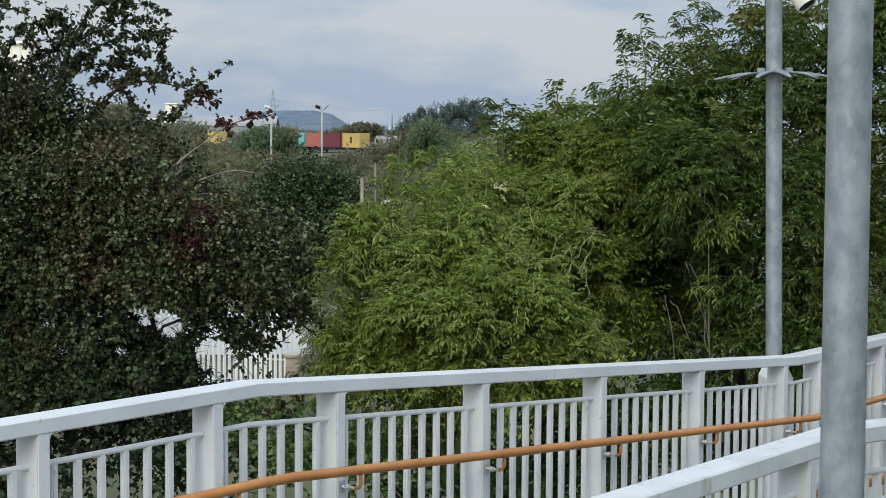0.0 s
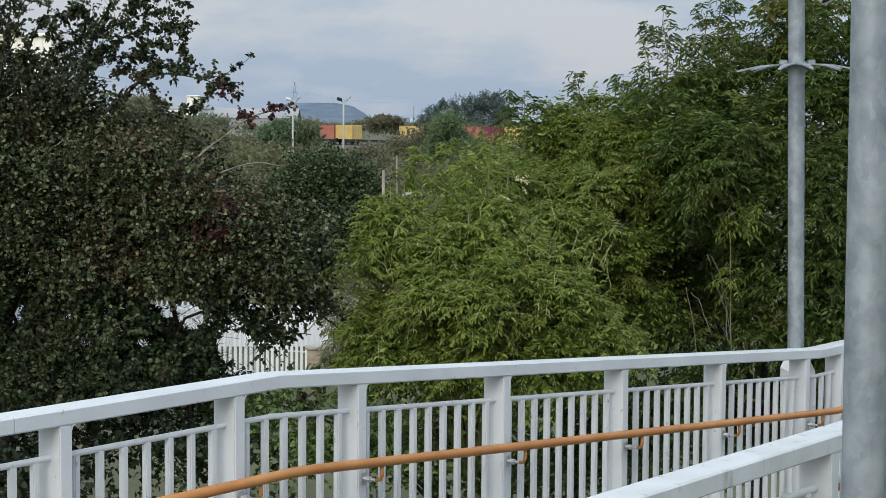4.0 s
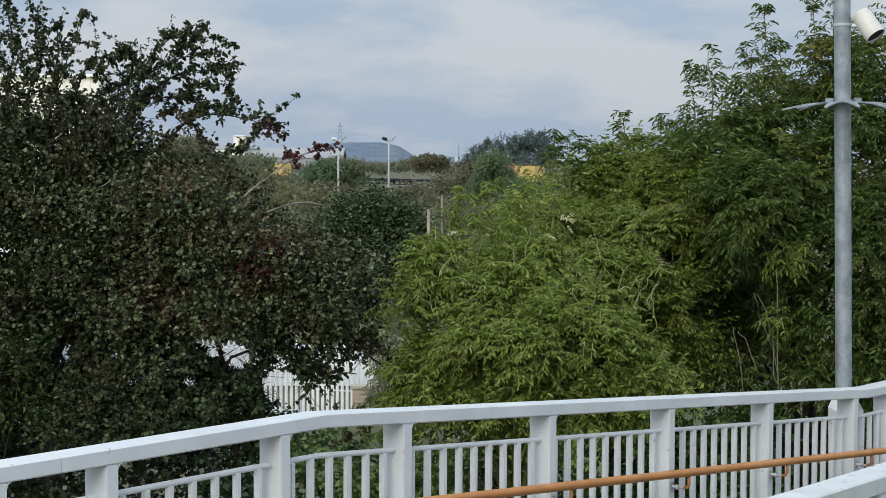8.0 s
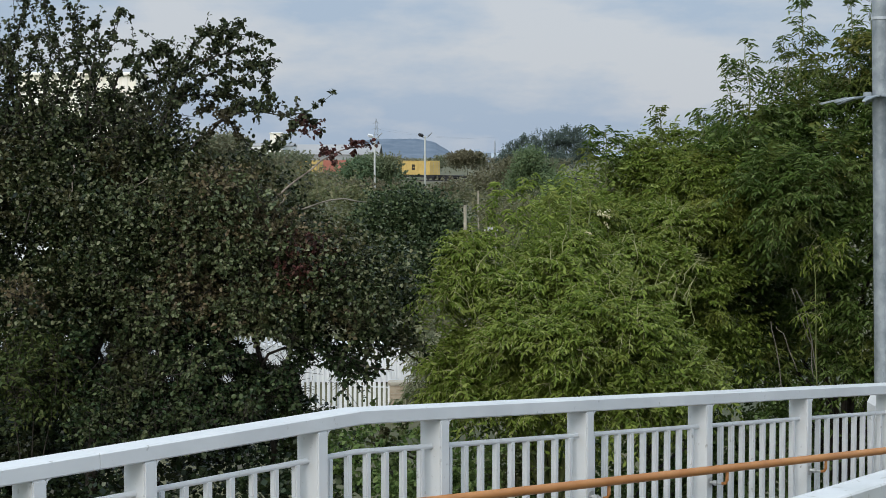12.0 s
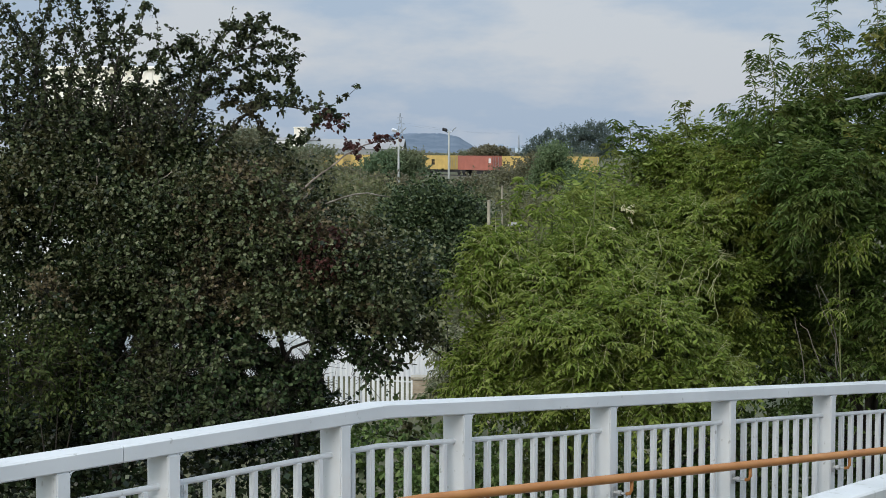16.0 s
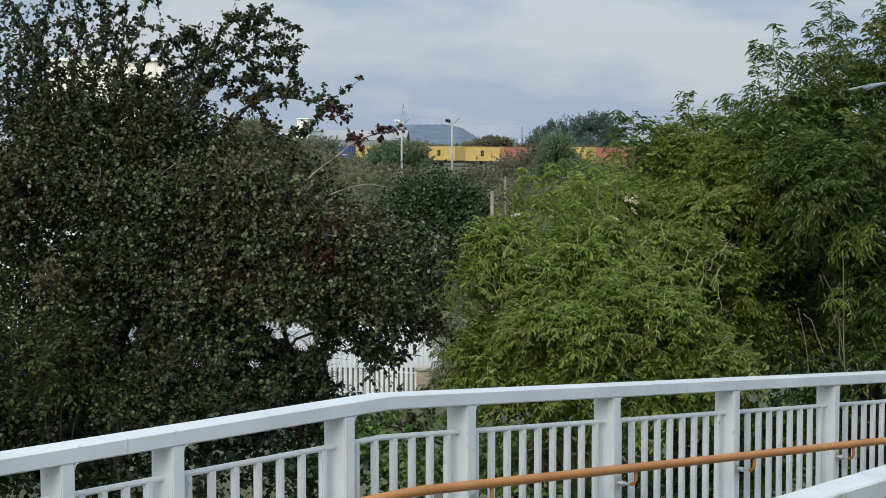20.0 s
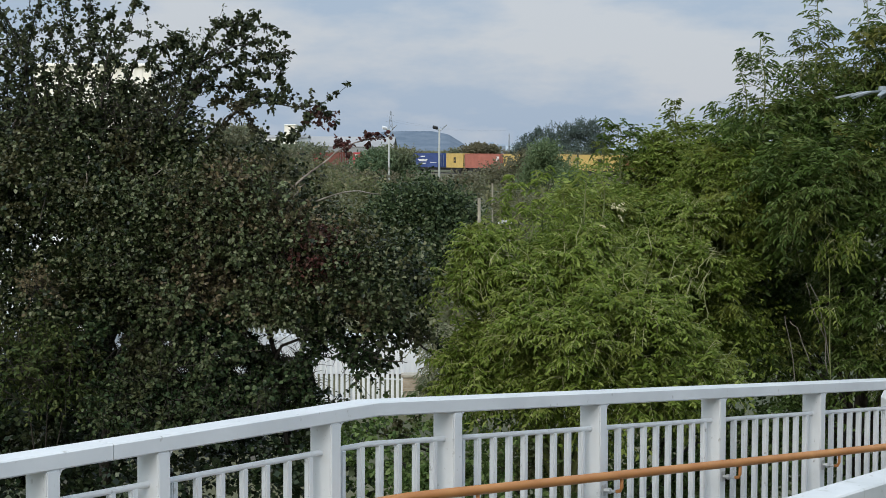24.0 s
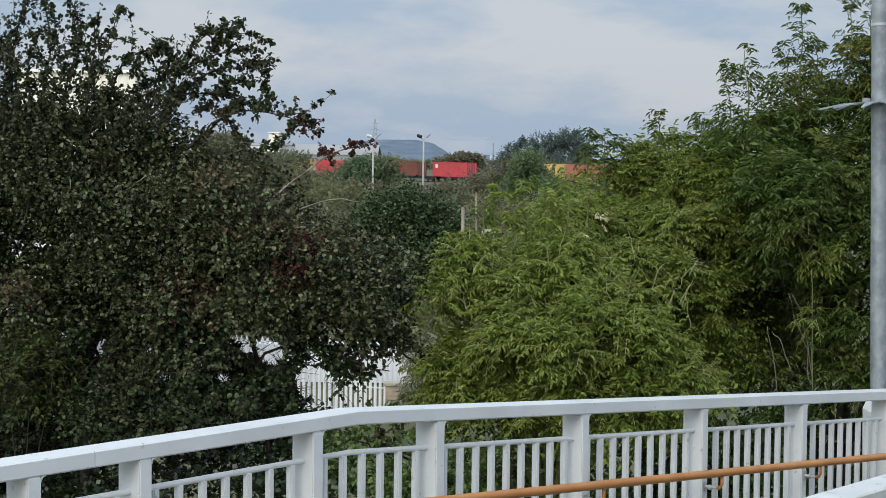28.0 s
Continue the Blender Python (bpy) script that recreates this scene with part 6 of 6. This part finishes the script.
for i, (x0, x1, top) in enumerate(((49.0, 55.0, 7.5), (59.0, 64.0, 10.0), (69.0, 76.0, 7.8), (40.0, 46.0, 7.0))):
    ribbed_shed("far_building", x0, x1, 1800.0 + 15 * i, -2.0, top, 12.0, M_TOWN, M_TOWN, "pale building of a far town, haze mixed into its colour", 1.5, 1.5)


def hill(x0, x1, y, top, label, material, seed, crest):
    """A long wooded ridge with an uneven crest and a sloping front."""
    rnd = random.Random(seed)
    n = 110
    verts, faces = [], []
    for i in range(n + 1):
        t = i / n
        x = x0 + (x1 - x0) * t
        h = top * float(np.interp(t, crest[0], crest[1])) + rnd.uniform(-0.012, 0.012) * top
        verts += [(x, y - 250, -3), (x, y - 90, -3 + (h + 3) * 0.55), (x, y, h), (x, y + 250, -3)]
    for i in range(n):
        for k in range(3):
            a = i * 4 + k
            faces.append((a, a + 4, a + 5, a + 1))
    return tagged(mesh_ob("hill", verts, faces, material), label, "hill", kind="structure")


hill(-420.0, 80.0, 3600.0, 37.0, "wooded hill with a flat crest, coloured haze blue", M_HILL, 1, ([0, 0.3, 0.55, 0.66, 0.84, 0.91, 0.97, 1], [0.2, 0.5, 0.62, 0.98, 1.0, 0.84, 0.36, 0]))
hill(-900.0, 1500.0, 4100.0, 9.0, "low land along the horizon, coloured haze blue", M_FAR, 2, ([0, 0.1, 0.35, 0.6, 0.9, 1], [0, 0.9, 1.0, 0.9, 1.0, 0]))


# ---- the freight train ----
TRACK = Vector((1.86, 372.0, 3.25))       # the load floor where the line passes behind the slender mast
ALONG = Vector((0.545, -0.839, 0.0)).normalized()
HEADING = math.degrees(math.atan2(ALONG.y, ALONG.x))
UNIT = 0.210


def run(t):
    """Metres gone along the line after t seconds: about 10.6 m/s, easing to 9 m/s."""
    return UNIT * float(np.interp(t, [0, 12, 19, 21.5, 24, 28], [9, 656, 1028, 1158, 1278, 1459]))


def paint(name, c):
    return mat(name, tuple(x * 0.82 for x in c), c, 0.5, 0.8, bump=0.05, grain=8.0)


# yellow and red are paler than the paint, with haze mixed in
PAINTS = {"yellow": paint("container_yellow", (0.60, 0.43, 0.14)), "red": paint("container_red", (0.42, 0.145, 0.105)),
          "bright red": paint("container_bright_red", (0.52, 0.06, 0.07)), "brown": paint("container_brown", (0.19, 0.06, 0.04)),
          "blue": paint("container_blue", (0.04, 0.075, 0.24)), "teal": paint("container_teal", (0.20, 0.52, 0.52)),
          "dark red": paint("container_dark_red", (0.17, 0.035, 0.05))}
M_MARK_DARK = mat("dark_marking", (0.03, 0.025, 0.015), (0.06, 0.05, 0.03), 0.6)
M_MARK_WHITE = mat("white_marking", (0.62, 0.62, 0.62), (0.78, 0.78, 0.78), 0.6)
M_LOCO = mat("loco_grey", (0.22, 0.23, 0.22), (0.34, 0.34, 0.32), 0.55, 0.5)
MOVING = []
BOXES = {}


def plain_mesh(name, bm):
    me = bpy.data.meshes.new(name)
    bmesh.ops.recalc_face_normals(bm, faces=bm.faces)
    bm.to_mesh(me)
    bm.free()
    return me


def container_meshes(long):
    """The panels and frame of a corrugated steel container, its length along x, floor at z = 0."""
    w, h = 2.44, 2.86
    n = int(long / 0.28)
    bm = bmesh.new()
    xs, k = [], (long - 0.24) / n
    for i in range(n):
        b = -long / 2 + 0.12 + i * k
        xs += [(b, 0.0), (b + 0.35 * k, 0.0), (b + 0.5 * k, 0.045), (b + 0.85 * k, 0.045)]
    xs.append((long / 2 - 0.12, 0.0))
    lo = [bm.verts.new((x, d, 0.14)) for x, d in xs]
    hi = [bm.verts.new((x, d, h - 0.1)) for x, d in xs]
    for i in range(len(xs) - 1):
        bm.faces.new((lo[i], lo[i + 1], hi[i + 1], hi[i]))
    made = {"side_wall": plain_mesh("side_wall", bm)}
    made["corner_post"] = plain_mesh("corner_post", box_bm(0.12, 0.12, h, 0.01, pose(0, 0, h / 2)))
    made["side_rail"] = plain_mesh("side_rail", box_bm(long - 0.24, 0.1, 0.13, 0.01))
    made["roof"] = plain_mesh("roof", box_bm(long - 0.2, w - 0.2, 0.04, 0.01, pose(0, 0, h - 0.06)))
    made["end_wall"] = plain_mesh("end_wall", box_bm(0.05, w - 0.24, h - 0.06, 0.01, pose(0, 0, h / 2)))
    return made


def container_poses(long):
    w, h, e = 2.44, 2.86, long / 2 - 0.06
    out = [("side_wall", pose(0, -w / 2 + 0.02, 0)), ("side_wall", pose(0, w / 2 - 0.02, 0, 0, 0, 180)), ("roof", pose(0, 0, 0)), ("end_wall", pose(e, 0, 0)), ("end_wall", pose(-e, 0, 0))]
    for y in (-w / 2 + 0.06, w / 2 - 0.06):
        out += [("corner_post", pose(x, y, 0)) for x in (-e, e)]
        out += [("side_rail", pose(0, y, z)) for z in (0.065, h - 0.065)]
    return out


def container(front, feet, colour, mark=""):
    """front: where its leading end is on the train, in the run's units; feet: 20 or 40."""
    long = 6.06 if feet == 20 else 12.19
    if (feet, colour) not in BOXES:
        BOXES[(feet, colour)] = container_meshes(long)
        for me in BOXES[(feet, colour)].values():
            me.materials.append(PAINTS[colour])
    size = "short" if feet == 20 else "long"
    box = tagged(empty("shipping_container"), "%s %s corrugated shipping container on a flat wagon" % (size, colour), "container", "containers on the train")
    for name, m in container_poses(long):
        piece = new(name, BOXES[(feet, colour)][name])
        piece.parent, piece.matrix_basis = box, m
    for y in (-0.9, -0.35, 0.35, 0.9):
        part("lock_bar", tube_bm([(long / 2 - 0.02, y, 0.2), (long / 2 - 0.02, y, 2.6)], 0.025, 5), M_GALV, box)
    if mark == "emblem":
        for dx, dz, sx, sz in ((0, 1.85, 0.9, 0.5), (0, 1.2, 0.9, 0.45), (-0.3, 1.5, 0.25, 1.1), (0.3, 1.5, 0.25, 1.1)):
            part("emblem", box_bm(sx * long / 12.2 * 1.3, 0.012, sz, 0, pose(dx, -1.215, dz)), M_MARK_DARK, box)
    elif mark == "bars":
        for dz, sx in ((2.2, 1.6), (1.55, 3.6), (1.3, 3.0), (0.75, 2.2)):
            part("lettering_bar", box_bm(sx, 0.012, 0.2, 0, pose(-0.4, -1.215, dz)), M_MARK_WHITE, box)
        part("lettering_bar", box_bm(2.4, 0.012, 0.12, 0, pose(3.6, -1.215, 0.95)), M_MARK_WHITE, box)
    elif mark == "plate":
        part("lettering_bar", box_bm(0.9, 0.012, 0.7, 0, pose(-4.6, -1.215, 2.1)), M_MARK_WHITE, box)
    elif mark == "small":
        part("lettering_bar", box_bm(0.8, 0.012, 0.9, 0, pose(long / 2 - 0.8, -1.215, 1.9)), M_MARK_WHITE, box)
    MOVING.append((box, front * UNIT - long / 2, 0.0))
    return box


def wagon(front, long=19.0):
    """A low flat wagon on two bogies; its deck lies just under the load."""
    w = tagged(empty("flat_wagon"), "dark weathered container flat wagon", "wagon", "wagons of the train")
    part("deck", box_bm(long - 0.6, 2.3, 0.16, 0.02, pose(0, 0, -0.085)), M_DARK, w)
    for y in (-0.95, 0.95):
        part("sole_bar", box_bm(long - 0.8, 0.16, 0.36, 0.02, pose(0, y, -0.35)), M_DARK, w)
    for x in (-long / 2 + 2.2, long / 2 - 2.2):
        bogie = part("bogie", box_bm(2.6, 2.0, 0.28, 0.03, pose(x, 0, -0.58)), M_DARK, w)
        for dx in (-0.9, 0.9):
            for y in (-0.75, 0.75):
                part("wheel", lathe_bm([(0.1, -0.06), (0.42, -0.06), (0.45, 0.06), (0.1, 0.06)], 16), M_DARK, bogie).matrix_basis = pose(x + dx, y, -0.62, 90)
    for x in (-long / 2 + 0.1, long / 2 - 0.1):
        part("buffer_beam", box_bm(0.2, 2.3, 0.35, 0.02, pose(x, 0, -0.35)), M_DARK, w)
    MOVING.append((w, front * UNIT - long / 2, 0.0))


def locomotive(front, long=21.0):
    loco = tagged(empty("locomotive"), "grey diesel locomotive with yellow end panel", "locomotive")
    part("underframe", box_bm(long, 2.4, 0.5, 0.05, pose(0, 0, -0.35)), M_DARK, loco)
    bm = bmesh.new()
    prof = [(-1.3, 0), (1.3, 0), (1.3, 1.9), (0.8, 2.55), (-0.8, 2.55), (-1.3, 1.9)]
    a = [bm.verts.new((-long / 2 + 0.6, y, z - 0.1)) for y, z in prof]
    b = [bm.verts.new((long / 2 - 0.6, y, z - 0.1)) for y, z in prof]
    for i in range(6):
        bm.faces.new((a[i], a[(i + 1) % 6], b[(i + 1) % 6], b[i]))
    bm.faces.new(a)
    bm.faces.new(b)
    part("body", bm, M_LOCO, loco)
    for s in (-1, 1):
        part("end_panel", box_bm(0.12, 2.3, 1.7, 0.05, pose(s * (long / 2 - 0.55), 0, 0.8)), PAINTS["yellow"], loco, "yellow warning panel")
        part("side_window", box_bm(0.9, 0.03, 0.6, 0.02, pose(s * (long / 2 - 1.6), -1.31, 1.35)), M_DARK, loco)
    for x in (-6, -2, 2, 6):
        part("grille", box_bm(2.2, 0.03, 0.7, 0.02, pose(x, -1.31, 1.2)), M_WALL_GREY, loco)
    for x in (-7, 7):
        part("bogie", box_bm(4.2, 2.2, 0.5, 0.05, pose(x, 0, -0.7)), M_DARK, loco)
    MOVING.append((loco, front * UNIT - long / 2, 0.0))


def build_train():
    locomotive(186)
    # leading ends, counted back from the mast
    for front, feet, colour, mark in ((64, 20, "yellow", "emblem"), (31, 20, "dark red", ""), (0, 20, "red", ""), (-33, 20, "teal", ""), (-93, 20, "yellow", "emblem"),
                                      (-201, 20, "yellow", ""), (-233, 20, "red", ""), (-639, 40, "yellow", "emblem"), (-712, 40, "yellow", "emblem"), (-786, 40, "red", "small"),
                                      (-859, 40, "yellow", "emblem"), (-925, 40, "red", "small"), (-990, 40, "yellow", "emblem"), (-1066, 40, "yellow", "emblem"),
                                      (-1133, 20, "yellow", ""), (-1167, 40, "red", "small"), (-1228, 20, "yellow", "emblem"), (-1268, 40, "blue", "bars"), (-1376, 40, "bright red", "plate"),
                                      (-1462, 20, "brown", ""), (-1500, 40, "bright red", ""), (-1600, 40, "bright red", ""), (-1680, 40, "yellow", "")):
        container(front, feet, colour, mark)
    head = 70
    while head > -1760:
        wagon(head)
        head -= 100


def motions():
    """Everything that runs on the line, keyed along it."""
    times = [0, 4, 8, 12, 15, 18, 20, 22, 24, 26, 28]
    for thing, offset, up in MOVING:
        walk(thing, [(t, Matrix.Translation(TRACK + ALONG * (run(t) + offset) + Vector((0, 0, up))) @ pose(0, 0, 0, 0, 0, HEADING)) for t in times])


def railway():
    line = tagged(empty("railway_track", pose(*TRACK)), "railway track on a low ballast bank", "railway track", kind="structure")
    turn = pose(0, 0, 0, 0, 0, HEADING)
    for y in (-0.75, 0.75):
        part("rail", box_bm(520, 0.07, 0.15, 0, turn @ pose(0, y, -1.13)), M_DARK, line)
    bm = bmesh.new()
    sec = [(-3.4, -1.9), (3.4, -1.9), (1.9, -1.21), (-1.9, -1.21)]
    a = [bm.verts.new(turn @ Vector((-260, y, z))) for y, z in sec]
    b = [bm.verts.new(turn @ Vector((260, y, z))) for y, z in sec]
    for i in range(4):
        bm.faces.new((a[i], a[(i + 1) % 4], b[(i + 1) % 4], b[i]))
    part("ballast", bm, M_BALLAST, line)


railway()
build_train()
motions()
